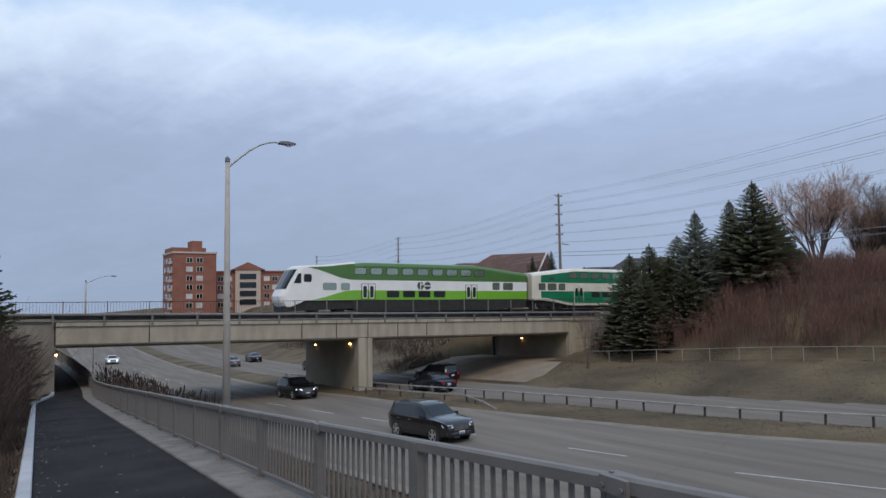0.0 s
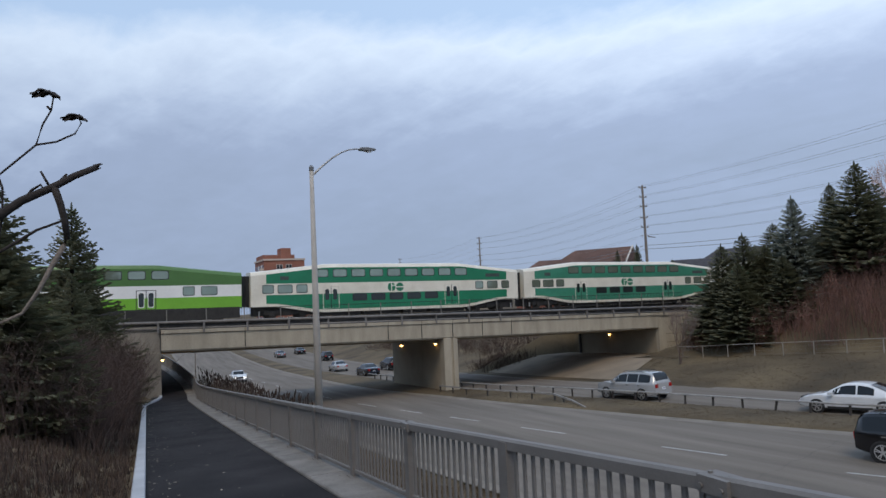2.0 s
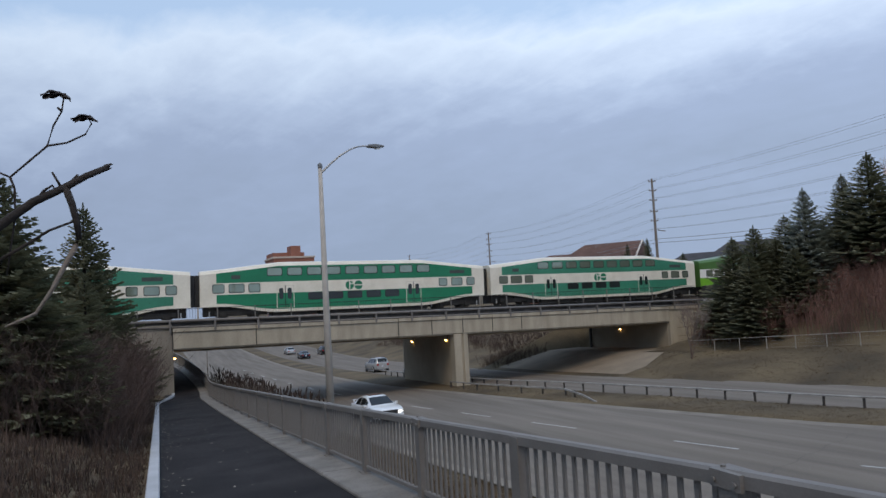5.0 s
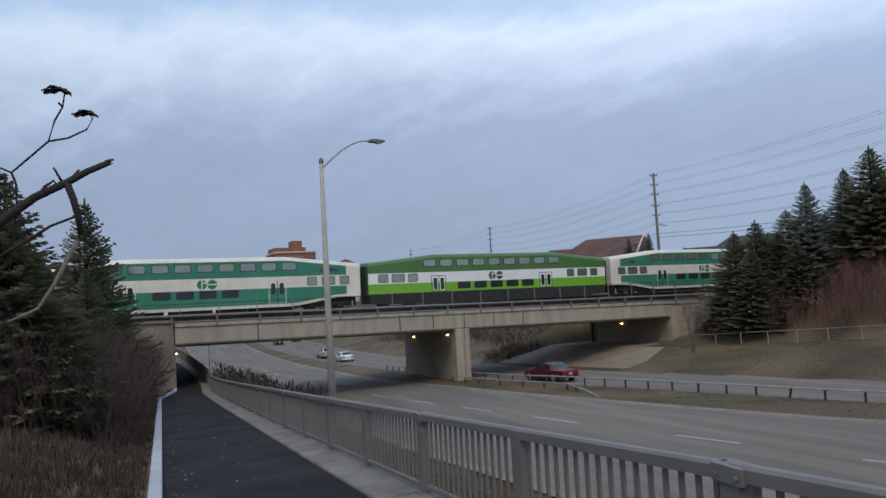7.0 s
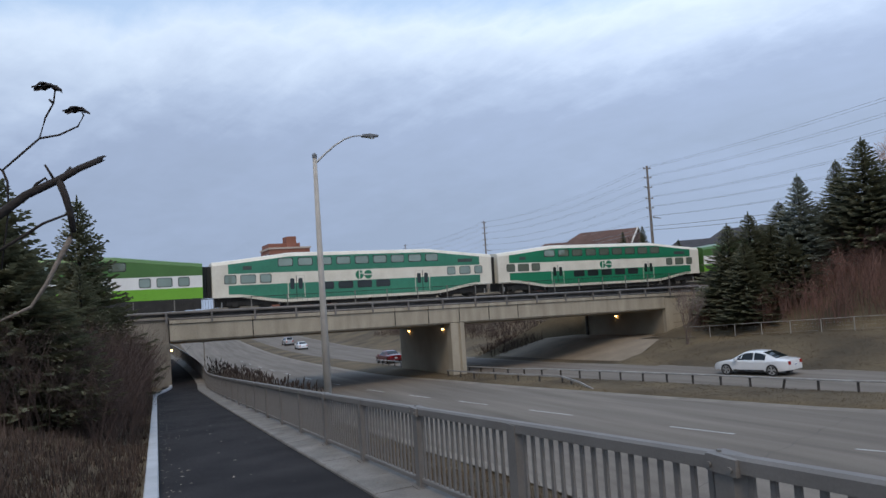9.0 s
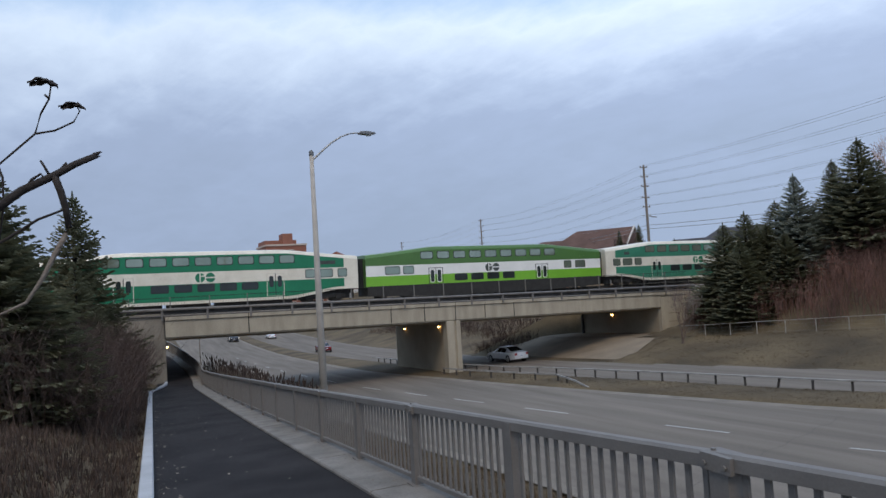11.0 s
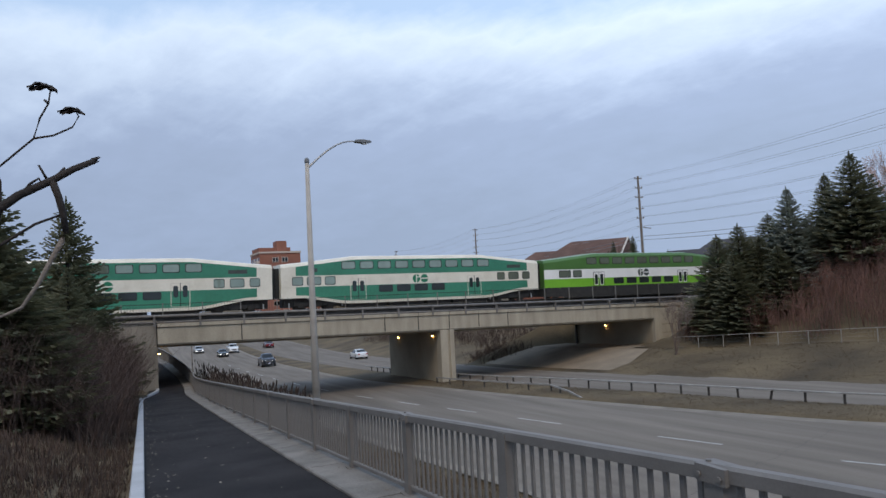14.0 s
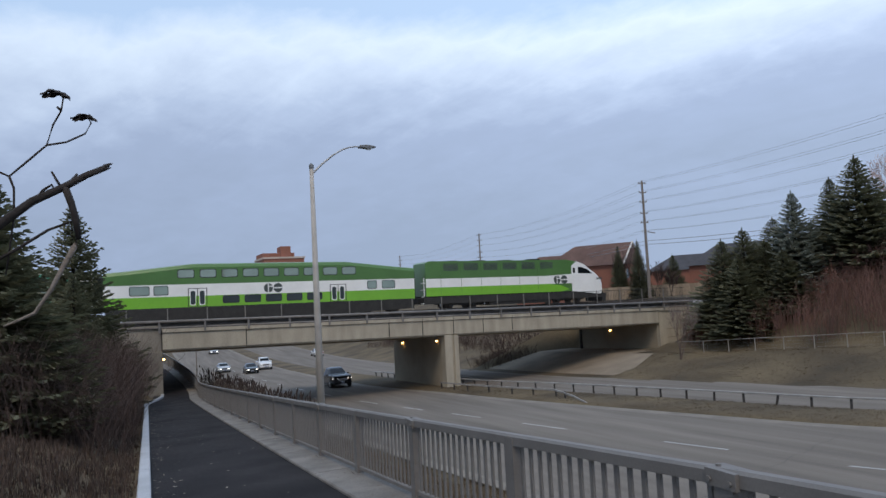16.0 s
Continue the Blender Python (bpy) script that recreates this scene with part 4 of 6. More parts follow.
def cab_nose(car):
    """The rounded white driving end of the cab coach, on the -x end."""
    x0 = -BODY_L / 2 - 1.4
    s = Shape()
    prof = [(0.15, 0.55), (-0.14, 0.95), (-0.20, 1.45), (0.0, 1.92), (0.42, 2.70), (0.92, 3.55), (1.18, 3.90), (1.6, 4.06), (2.4, 4.11), (4.2, 4.22), (5.92, 4.43), (6.75, 4.50), (6.75, 1.13), (1.6, 1.10)]
    n = len(prof)
    ysn = [(-1.53, 0.60, 0.0), (-1.46, 0.30, 0.0), (-1.2, 0.10, 0.0), (-0.6, 0.0, 0.02), (0.6, 0.0, 0.02), (1.2, 0.10, 0.0), (1.46, 0.30, 0.0), (1.53, 0.60, 0.0)]
    verts = []
    for y, back, up in ysn:
        for k, (x, z) in enumerate(prof):
            bx = back * (1 - ease(1.3, 2.4, x))
            zz = z - (0.16 if abs(y) > 1.5 and z > 3.5 else 0.0)
            verts.append((x0 + x + bx, y, zz))
    faces = [(j * n + i, j * n + (i + 1) % n, (j + 1) * n + (i + 1) % n, (j + 1) * n + i) for j in range(len(ysn) - 1) for i in range(n)]
    faces += [tuple(range(n))[::-1], tuple((len(ysn) - 1) * n + i for i in range(n))]
    s.add(verts, faces)
    nose = obj("nose", s, "t_white", car, "white moulded driving cab")
    # olive and lime sweeps over the white side
    for pts, m in (([(2.2, 3.93), (4.2, 4.05), (5.92, 4.26), (6.754, 4.33), (6.754, 2.90), (6.2, 2.92), (5.3, 3.08), (4.3, 3.40), (3.2, 3.74)], "t_olive"), ([(2.7, 1.14), (6.754, 1.14), (6.754, 1.98), (5.9, 1.92), (4.9, 1.68), (3.8, 1.36)], "t_lime")):
        obj("livery_sweep", plate_xz([(x0 + x, z) for x, z in pts], 1.531, -1, 0.004), m, car)
    back_at = [(-1.44, 0.28), (-1.2, 0.10), (-0.6, 0.0), (0.6, 0.0), (1.2, 0.10), (1.44, 0.28)]
    obj("windscreen", Shape().sheet(back_at, [(0.07, 2.05), (0.42, 2.70), (0.92, 3.55), (1.04, 3.72)], lambda u, v: (x0 + v[0] + u[1] - 0.03, u[0] * 0.995, v[1] + 0.01)), "car_glass", nose)
    obj("side_screen", plate_xz([(x0 + x, z) for x, z in ((0.98, 2.55), (1.38, 3.38), (1.66, 3.38), (1.66, 2.55))], 1.531, -1, 0.008), "car_glass", nose)
    obj("cab_window", plate_xz(window_piece(x0 + 2.25, 2.66, 3.34, 0.72), 1.531, -1, 0.008), "car_glass", nose)
    obj("cab_door", plate_xz(window_piece(x0 + 2.25, 1.15, 3.50, 1.0), 1.530, -1, 0.003), "t_white", nose)
    for w in (4.30, 5.80):
        obj("window", plate_xz(window_piece(x0 + w, 1.98, 2.62, 1.30 if w < 5 else 0.88), 1.536, -1, 0.008), "train_win", car)
    for y in (-0.85, 0.85):
        obj("marker_light", Shape().tube([(x0 - 0.21, y, 1.35), (x0 - 0.05, y, 1.35)], 0.13, 10), "headlight_off", nose)
    obj("plough", Shape().prism([(x0 + 0.15, 0.12), (x0 + 0.15, 0.60), (x0 + 1.2, 1.08), (x0 + 6.7, 1.12), (x0 + 6.7, 0.4), (x0 + 1.5, 0.2)], -1.38, 1.38), "t_under", car)
    for k in range(4):
        obj("air_cylinder", Shape().tube([(x0 + 0.8 + k * 0.9, -1.2, 0.45), (x0 + 1.4 + k * 0.9, -1.2, 0.45)], 0.16, 8), "t_under", car)


def cab_coach():
    car = empty("cab_coach")
    coach_common(car, "new", 0)
    for o in list(car.children):
        if o.name.startswith(("body", "lower_panel", "middle_band", "upper_panel", "underframe")):
            for v in o.data.vertices:
                if v.co.x < -BODY_L / 2 + 5.2:
                    v.co.x = -BODY_L / 2 + 5.2
        elif o.name.startswith(("window", "vent", "diaphragm")) and sum(v.co.x for v in o.data.vertices) / len(o.data.vertices) < -BODY_L / 2 + 5.0:
            for c in list(o.children):
                bpy.data.objects.remove(c)
            bpy.data.objects.remove(o)
    cab_nose(car)
    tagged(car, "leading cab coach in olive, white and lime with a rounded nose", "train coach", "coaches of the train")
    return car


def locomotive():
    loco = empty("diesel_locomotive")
    tagged(loco, "olive, white and lime diesel locomotive pushing the train", "locomotive")
    L = 20.7
    x0, x1 = -L / 2, L / 2
    obj("hood", Shape().prism([(x0 + 0.4, 1.25), (x0 + 0.4, 4.20), (x0 + 0.8, 4.37), (x1 - 4.9, 4.33), (x1 - 3.9, 4.18), (x1 - 3.9, 1.25)], -1.5, 1.5), "t_olive", loco)
    cab = Shape()
    prof = [(x1 - 4.3, 1.25), (x1 - 4.3, 4.20), (x1 - 3.6, 4.14), (x1 - 2.7, 3.86), (x1 - 1.9, 3.42), (x1 - 1.1, 2.92), (x1 - 0.55, 2.40), (x1 - 0.38, 1.9), (x1 - 0.36, 1.0), (x1 - 0.6, 0.9)]
    n = len(prof)
    ysn = [(-1.51, 0.35), (-1.3, 0.1), (-0.5, 0.0), (0.5, 0.0), (1.3, 0.1), (1.51, 0.35)]
    cab.add([(x - (b if x > x1 - 2 else 0), y, z) for y, b in ysn for x, z in prof],
            [(j * n + i, j * n + (i + 1) % n, (j + 1) * n + (i + 1) % n, (j + 1) * n + i) for j in range(5) for i in range(n)] + [tuple(range(n))[::-1], tuple(5 * n + i for i in range(n))])
    c = obj("cab", cab, "t_white", loco, "white driving cab")
    obj("white_band", plate_xz([(x0 + 0.42, 2.02), (x1 - 3.9, 2.02), (x1 - 3.9, 2.95), (x1 - 7.2, 2.80), (x0 + 0.42, 2.80)], 1.50, -1, 0.006), "t_white", loco)
    obj("lime_band", plate_xz([(x0 + 0.42, 1.25), (x1 - 5.6, 1.25), (x1 - 4.6, 1.45), (x1 - 5.6, 1.85), (x1 - 7.0, 2.02), (x0 + 0.42, 2.02)], 1.507, -1, 0.006), "t_lime", loco)
    obj("cab_sweep", plate_xz([(x1 - 7.6, 2.78), (x1 - 6.4, 2.86), (x1 - 5.4, 3.10), (x1 - 4.5, 3.62), (x1 - 3.7, 4.13), (x1 - 4.9, 4.30), (x1 - 7.6, 4.30)], 1.513, -1, 0.005), "t_olive", loco)
    obj("windscreen", Shape().face([(x1 - 2.60, -1.1, 3.84), (x1 - 1.15, -1.15, 2.99), (x1 - 1.15, 1.15, 2.99), (x1 - 2.60, 1.1, 3.84)]), "car_glass", c)
    obj("side_window", plate_xz([(x1 - 3.5, 2.98), (x1 - 1.75, 2.92), (x1 - 2.3, 3.32), (x1 - 3.0, 3.58), (x1 - 3.5, 3.60)], 1.512, -1, 0.008), "car_glass", c)
    obj("side_window", plate_xz(window_piece(x1 - 4.0, 3.0, 3.55, 0.28), 1.512, -1, 0.008), "car_glass", c)
    for k in range(3):
        obj("number_bar", Shape().box(x1 - 1.25 + 0.24 * k, x1 - 1.09 + 0.24 * k, -1.53, -1.51, 2.32, 2.52), "logo_grey", c)
    for k in range(6):
        xx = x0 + 2.2 + k * 2.1
        g = Shape()
        for i in range(6):
            g.box(xx, xx + 1.5, -1.525, -1.50, 3.52 + 0.11 * i, 3.585 + 0.11 * i)
        obj("grille", g, "logo_grey", loco)
        obj("panel_seam", Shape().box(xx - 0.3, xx - 0.28, -1.525, -1.5, 1.4, 4.2), "t_olive", loco)
    for k in range(3):
        obj("roof_fan", Shape().tube([(x0 + 3.5 + 3 * k, 0, 4.34), (x0 + 3.5 + 3 * k, 0, 4.44)], 0.85, 16), "logo_grey", loco)
    obj("exhaust", Shape().box(x1 - 8.5, x1 - 7.3, -0.4, 0.4, 4.33, 4.52), "t_under", loco)
    obj("underframe", Shape().prism([(x0 + 0.2, 0.55), (x0 + 0.2, 1.26), (x1 - 0.6, 1.26), (x1 - 0.4, 0.9), (x1 - 0.4, 0.55)], -1.45, 1.45), "t_under", loco)
    obj("fuel_tank", Shape().prism([(-3.4, 0.25), (-3.6, 1.2), (3.6, 1.2), (3.4, 0.25)], -1.35, 1.35), "t_under", loco)
    logo_pieces(loco, x1 - 5.65, 2.40, 0.40, "logo_grey")
    for cx in (x0 + 4.2, x1 - 4.6):
        bogie(loco, cx)
    obj("pilot", Shape().prism([(x1 - 0.6, 0.15), (x1 - 0.6, 0.95), (x1 - 0.05, 0.95), (x1 - 0.15, 0.15)], -1.4, 1.4), "t_under", loco)
    for k in range(4):
        obj("end_step", Shape().box(x0 + 0.05, x0 + 0.4, -1.4, -1.1, 0.6 + 0.6 * k, 0.66 + 0.6 * k), "t_white", loco)
    obj("end_rail", Shape().tube([(x0 + 0.25, -1.4, 0.8), (x0 + 0.25, -1.4, 2.9)], 0.04, 6), "t_white", loco)
    return loco


STYLE = {5: "new", 8: "new", 11: "new"}
TRAIN = [(0, cab_coach())]
for k in range(1, 12):
    TRAIN.append((k, coach(STYLE.get(k, "old"), k)))
TRAIN.append((12, locomotive()))
for _, unit in TRAIN:
    unit.scale = (1, 1, 1.03)
GAP0, SPEED, ACC = 44.79, 18.572, 0.039


def train_rows(k):
    rows = []
    for i in range(0, 17):
        t = float(i)
        x = GAP0 + CAR_L * (k - 0.5) - SPEED * t - ACC * t * t
        if k == 12:
            x -= (CAR_L - 21.4) / 2
        rows.append((t, pose(x, TRACKS[0], track_z(x), 0, math.degrees(math.atan(0.0168)), 0)))
    return rows


# ---- road vehicles ----
def wheel_at(car, x, y, r, w=0.22):
    t = empty("wheel")
    t.parent = car
    t.location = (x, y, r)
    obj("tyre", Shape().tube([(0, -w / 2, 0), (0, -w / 2 + 0.03, 0), (0, w / 2 - 0.03, 0), (0, w / 2, 0)], [r * 0.93, r, r, r * 0.93], 20), "tyre", t)
    o = math.copysign(w / 2 + 0.006, y)
    obj("wheel_well", Shape().tube([(0, o * 0.94, 0), (0, o * 0.7, 0)], r * 0.68, 18), "black_trim", t)
    s = Shape().tube([(0, o, 0), (0, o * 0.92, 0)], r * 0.20, 12)
    for k in range(20):
        a0, a1 = 2 * math.pi * k / 20, 2 * math.pi * (k + 1) / 20
        q = [(rr * math.cos(a), o * 1.02, rr * math.sin(a)) for a in (a0, a1) for rr in (r * 0.64, r * 0.73)]
        s.face([q[0], q[1], q[3], q[2]])
    for k in range(10):
        a = 2 * math.pi * (k // 2) / 5 + (0.16 if k % 2 else -0.16)
        s.box(-0.018, 0.018, min(o, o * 1.06), max(o, o * 1.06), 0.04, r * 0.66, at=Matrix.Rotation(a, 4, "Y"))
    obj("rim", s, "rim", t)


def vehicle(name, label, paint, L, W, H, style, lights="off", facing=1):
    """A car along +x with the nose at +x, resting on z = 0."""
    car = empty(name)
    tagged(car, label, "car", "vehicles on the road")
    h = L / 2
    hood, belt, sill = H * 0.60, H * 0.61, H * 0.17
    top = {
        "suv": [(-1, 0.60), (-0.985, 0.66), (-0.93, 0.86), (-0.84, 0.965), (-0.5, 1.0), (-0.05, 1.0), (0.08, 0.975), (0.18, 0.93), (0.36, 0.775), (0.50, 0.665), (0.62, 0.65), (0.84, 0.605), (0.94, 0.56), (0.985, 0.50), (1.0, 0.42)],
        "sedan": [(-1, 0.55), (-0.98, 0.63), (-0.88, 0.68), (-0.72, 0.695), (-0.52, 0.84), (-0.34, 0.955), (-0.16, 1.0), (0.05, 0.99), (0.15, 0.95), (0.34, 0.79), (0.50, 0.655), (0.62, 0.625), (0.84, 0.56), (0.95, 0.49), (1.0, 0.38)],
        "pickup": [(-1, 0.60), (-0.985, 0.645), (-0.30, 0.65), (-0.235, 0.66), (-0.20, 0.80), (-0.16, 0.95), (-0.05, 1.0), (0.15, 0.99), (0.24, 0.94), (0.40, 0.78), (0.50, 0.67), (0.62, 0.655), (0.90, 0.63), (0.965, 0.58), (1.0, 0.45)],
    }[style]

    def plan(f):
        """Half widths at the sill, the shoulder and the top for a place f along the car."""
        e = 1 - 0.20 * max(0.0, (abs(f) - 0.72) / 0.28) ** 2
        zt = along(top, f) * H
        up = max(0.0, min(1.0, (zt - belt) / (H - belt)))
        return W * 0.485 * e, W * 0.5 * e, W * 0.5 * e * (0.86 - 0.19 * up), zt

    def section(f):
        wb, ws, wt, zt = plan(f)
        zs = min(belt, zt - 0.03 * H)
        low = sill + 0.06 * H * max(0.0, (abs(f) - 0.8) / 0.2)
        half = [(0, zt), (wt * 0.6, zt - 0.004 * H), (wt * 0.93, zt - 0.018 * H), (wt, zt - 0.045 * H if zt > belt + 0.08 * H else zt - 0.03 * H), (ws * 0.975, zs), (ws, zs - 0.06 * H), (ws * 0.985, 0.40 * H), (ws, 0.33 * H), (wb, low + 0.03), (wb * 0.9, low)]
        half = [(y, min(z, zt)) for y, z in half]
        return [(y, z) for y, z in half] + [(-y, z) for y, z in half[::-1][:-1]]

    fs = sorted(set([p[0] for p in top] + [-0.75, -0.6, -0.4, -0.25, -0.1, 0.25, 0.30, 0.43, 0.72, 0.9]))
    n = len(section(0))
    sh = Shape()
    sh.add([(f * h, y, z) for f in fs for y, z in section(f)], [(a * n + b, (a + 1) * n + b, (a + 1) * n + (b + 1) % n, a * n + (b + 1) % n) for a in range(len(fs) - 1) for b in range(n)] + [tuple(range(n)), tuple((len(fs) - 1) * n + b for b in range(n))[::-1]])
    shell = obj("body", sh, paint, car, smooth=True)
    shell.data.set_sharp_from_angle(angle=radians(38))

    def flank(f, a, out=0.008):
        """A point on the cabin's side between shoulder (a = 0) and roof (a = 1)."""
        wb, ws, wt, zt = plan(f)
        z0, z1 = min(belt, zt - 0.03 * H), zt - 0.045 * H
        return (f * h, ws * 0.975 * (1 - a) + wt * a + out, z0 * (1 - a) + z1 * a)

    spans = {"suv": [(-0.86, -0.50), (-0.47, -0.13), (-0.10, 0.33)], "sedan": [(-0.44, -0.15), (-0.12, 0.31)], "pickup": [(-0.17, 0.03), (0.06, 0.36)]}[style]
    mid = -0.12 * h
    lift = 0.0 if style == "sedan" else 0.055
    xf0 = 0.34 * h
    for sy in (-1, 1):
        for f0, f1 in spans:
            ps = Shape()
            us = [f0 + (f1 - f0) * q / 5 for q in range(6)]
            ps.sheet(us, [0.10, 0.5, 0.90], lambda u, a: (flank(u, a)[0], sy * flank(u, a)[1], flank(u, a)[2]))
            obj("side_window", ps, "car_glass", car)
        obj("mirror", Shape().box(xf0 - 0.12, xf0 + 0.06, sy * (W / 2) - 0.02 if sy > 0 else -W / 2 - 0.16, sy * (W / 2) + 0.16 if sy > 0 else -W / 2 + 0.02, belt, belt + 0.14), paint, car)
        for wx in (-h * 0.60, h * 0.62):
            arch = Shape()
            arch.tube([(wx, sy * (W / 2 - 0.10), 0.33), (wx, sy * (W / 2 + 0.004), 0.33)], H * 0.245, 18)
            obj("wheel_arch", arch, "black_trim", car)
            wheel_at(car, wx, sy * (W / 2 - 0.085), H * 0.22 if style != "sedan" else H * 0.23)
        obj("sill_trim", Shape().box(-h * 0.4, h * 0.42, sy * W / 2 - 0.01, sy * W / 2 + 0.012, sill, sill + 0.10), "black_trim", car)
        for dx in (-0.02, -0.95):
            obj("door_handle", Shape().box(mid + dx - 0.10, mid + dx + 0.10, sy * W / 2 - 0.02, sy * W / 2 + 0.018, belt - 0.14, belt - 0.10), "chrome" if style == "suv" else paint, car)
        obj("headlight", Shape().add([(h + 0.012, sy * W * 0.24, H * (0.37 + lift)), (h - 0.03, sy * W * 0.37, H * (0.375 + lift)), (h * 0.90, sy * W * 0.470, H * (0.39 + lift)), (h - 0.04, sy * W * 0.26, H * (0.445 + lift)), (h - 0.08, sy * W * 0.37, H * (0.455 + lift)), (h * 0.875, sy * W * 0.472, H * (0.465 + lift)), (h - 0.30, sy * W * 0.38, H * (0.40 + lift)), (h - 0.30, sy * W * 0.30, H * (0.43 + lift))], [(0, 1, 4, 3), (1, 2, 5, 4), (3, 4, 5, 7), (0, 6, 2, 1), (0, 3, 7, 6), (2, 6, 7, 5)]), "headlight" if lights == "on" else "headlight_off", car)
        obj("taillight", Shape().box(-h - 0.01, -h + 0.22, sy * W * 0.33 - 0.13, sy * W * 0.33 + 0.13, belt * 0.74, belt * 0.96), "taillight", car)
    def screen(name, f0, f1):
        ps = Shape()
        ps.sheet([-0.90, -0.5, 0, 0.5, 0.90], [f0 + (f1 - f0) * q / 4 for q in range(5)], lambda v, f: (f * h + (0.010 if f > 0 else -0.010), v * plan(f)[2], along(top, f) * H + 0.008 - 0.012 * abs(v)))
        obj(name, ps, "car_glass", car)

    a, b = {"suv": ((0.20, 0.475), (-0.975, -0.86)), "sedan": ((0.17, 0.475), (-0.69, -0.36)), "pickup": ((0.26, 0.475), (-0.22, -0.17))}[style]
    screen("windscreen", *a)
    screen("rear_screen", *b)
    g = Shape()
    for k in range(3):
        g.box(h - 0.08, h + 0.012, -W * 0.22, W * 0.22, hood * 0.60 + 0.07 * k, hood * 0.60 + 0.035 + 0.07 * k)
    gr = obj("grille", Shape().box(h - 0.10, h + 0.006, -W * 0.235, W * 0.235, hood * 0.58, hood * 0.60 + 0.20), "black_trim", car)
    obj("grille_bars", g.box(h - 0.05, h + 0.016, -0.03, 0.03, hood * 0.59, hood * 0.60 + 0.19), "chrome" if style != "sedan" else "black_trim", gr)
    bump = Shape().sheet([-0.43, -0.36, -0.22, 0, 0.22, 0.36, 0.43], [sill + 0.03, sill + 0.10, sill + 0.20, sill + 0.26], lambda u, z: (h + 0.03 - 0.55 * max(0.0, abs(u) - 0.16) ** 1.6 - (0.05 if z < sill + 0.05 or z > sill + 0.24 else 0.0), u * W, z))
    obj("front_bumper", bump, paint, car, smooth=True)
    for sy in (-1, 1):
        obj("fog_lamp", Shape().tube([(h - 0.10, sy * W * 0.34, sill + 0.15), (h - 0.015, sy * W * 0.34, sill + 0.15)], 0.05, 10), "headlight_off", car)
    obj("lower_intake", Shape().box(h - 0.10, h + 0.036, -W * 0.26, W * 0.26, sill + 0.07, sill + 0.15), "black_trim", car)
    for sgn in (-1, 1):
        x = h + 0.022 if sgn > 0 else -h - 0.012
        zz = hood * 0.40 if sgn > 0 else belt * 0.62
        p = obj("number_plate", Shape().box(x - 0.008, x + 0.008, -0.15, 0.15, zz, zz + 0.15), "plate", car)
        obj("plate_bar", Shape().box(x - 0.011, x + 0.011, -0.11, 0.11, zz + 0.045, zz + 0.105), "plate_ink", p)
    if style == "suv":
        for sy in (-1, 1):
            obj("roof_rail", Shape().tube([(-h * 0.62, sy * W * 0.33, H * 0.985), (-h * 0.55, sy * W * 0.33, H + 0.035), (-h * 0.02, sy * W * 0.33, H + 0.045), (h * 0.06, sy * W * 0.33, H * 0.99)], 0.018, 6), "black_trim", car)
    if style == "pickup":
        obj("cargo_bed", Shape().box(-h + 0.12, -h * 0.26, -W * 0.42, W * 0.42, belt * 0.90, belt * 0.985), "black_trim", car)
    return car


TYPES = {
    "suv": (4.89, 1.85, 1.70, "suv"), "crossover": (4.38, 1.83, 1.60, "suv"), "wagon": (4.80, 1.88, 1.73, "suv"),
    "sedan": (4.75, 1.82, 1.44, "sedan"), "pickup": (5.6, 1.98, 1.88, "pickup"),
}
# the vehicles with their lanes and speeds
TRAFFIC = []


LANES = {
    "near_left": [(-60, 30), (0, 18.0), (12, 15.2), (16.5, 14.2), (25, 12.9), (45, 11.4), (75, 10.5), (98, 10.8), (140, 10.9), (600, 10.9)],
    "near_mid": [(-60, 27), (0, 20), (15, 17.6), (27.7, 16.0), (50, 14.0), (75, 13.5), (108, 14.0), (140, 14.1), (600, 14.1)],
    "near_right": [(-60, 44), (0, 27), (22, 21.0), (35, 18.9), (51, 17.4), (75, 16.4), (91, 16.6), (130, 17.0), (600, 17.0)],
    "far_left": [(-60, 63), (0, 38), (24, 30.4), (36, 28.3), (45, 27.0), (70, 24.9), (85, 24.6), (110, 24.9), (140, 25.3), (600, 25.3)],
    "far_right": [(-60, 66.5), (0, 41.5), (29, 33.6), (50, 31.0), (65, 29.9), (90, 29.8), (110, 30.2), (140, 30.6), (600, 30.6)],
}


def lane_x(lane, y):
    return along(LANES[lane], y)


def drive(car, lane, a, v, way, acc=0.0, off=0.0, last=None):
    """Rows along a lane: y = a + v t + acc t^2, and steady speed from the time last[0] on."""
    rows = []
    for i in range(0, 33):
        t = i * 0.5
        y = a + v * t + acc * t * t
        if last and t > last[0]:
            y = last[1] + last[2] * t
        y = max(-58, min(560, y))
        x = lane_x(lane, y) + off
        e = 0.8
        dx, dz = lane_x(lane, y + e) - lane_x(lane, y - e), road_z(y + e) - road_z(y - e)
        d = Vector((dx, 2 * e, dz)) * (-1 if way > 0 else 1)
        d.normalize()
        side = Vector((0, 0, 1)).cross(d).normalized()
        up = d.cross(side)
        m = Matrix((d, side, up)).transposed().to_4x4()
        m.translation = Vector((x, y, road_z(y) + 0.004))
        rows.append((t, m))
    return rows


def add_car(kind, paint, label, lights, way, lane, a, v, acc=0.0, off=0.0, last=None):
    L, W, H, style = TYPES[kind]
    name = {"sedan": "sedan", "pickup": "pickup_truck"}.get(kind, "suv")
    TRAFFIC.append((vehicle(name, label, paint, L, W, H, style, lights), lane, a, v, way, acc, off, last))


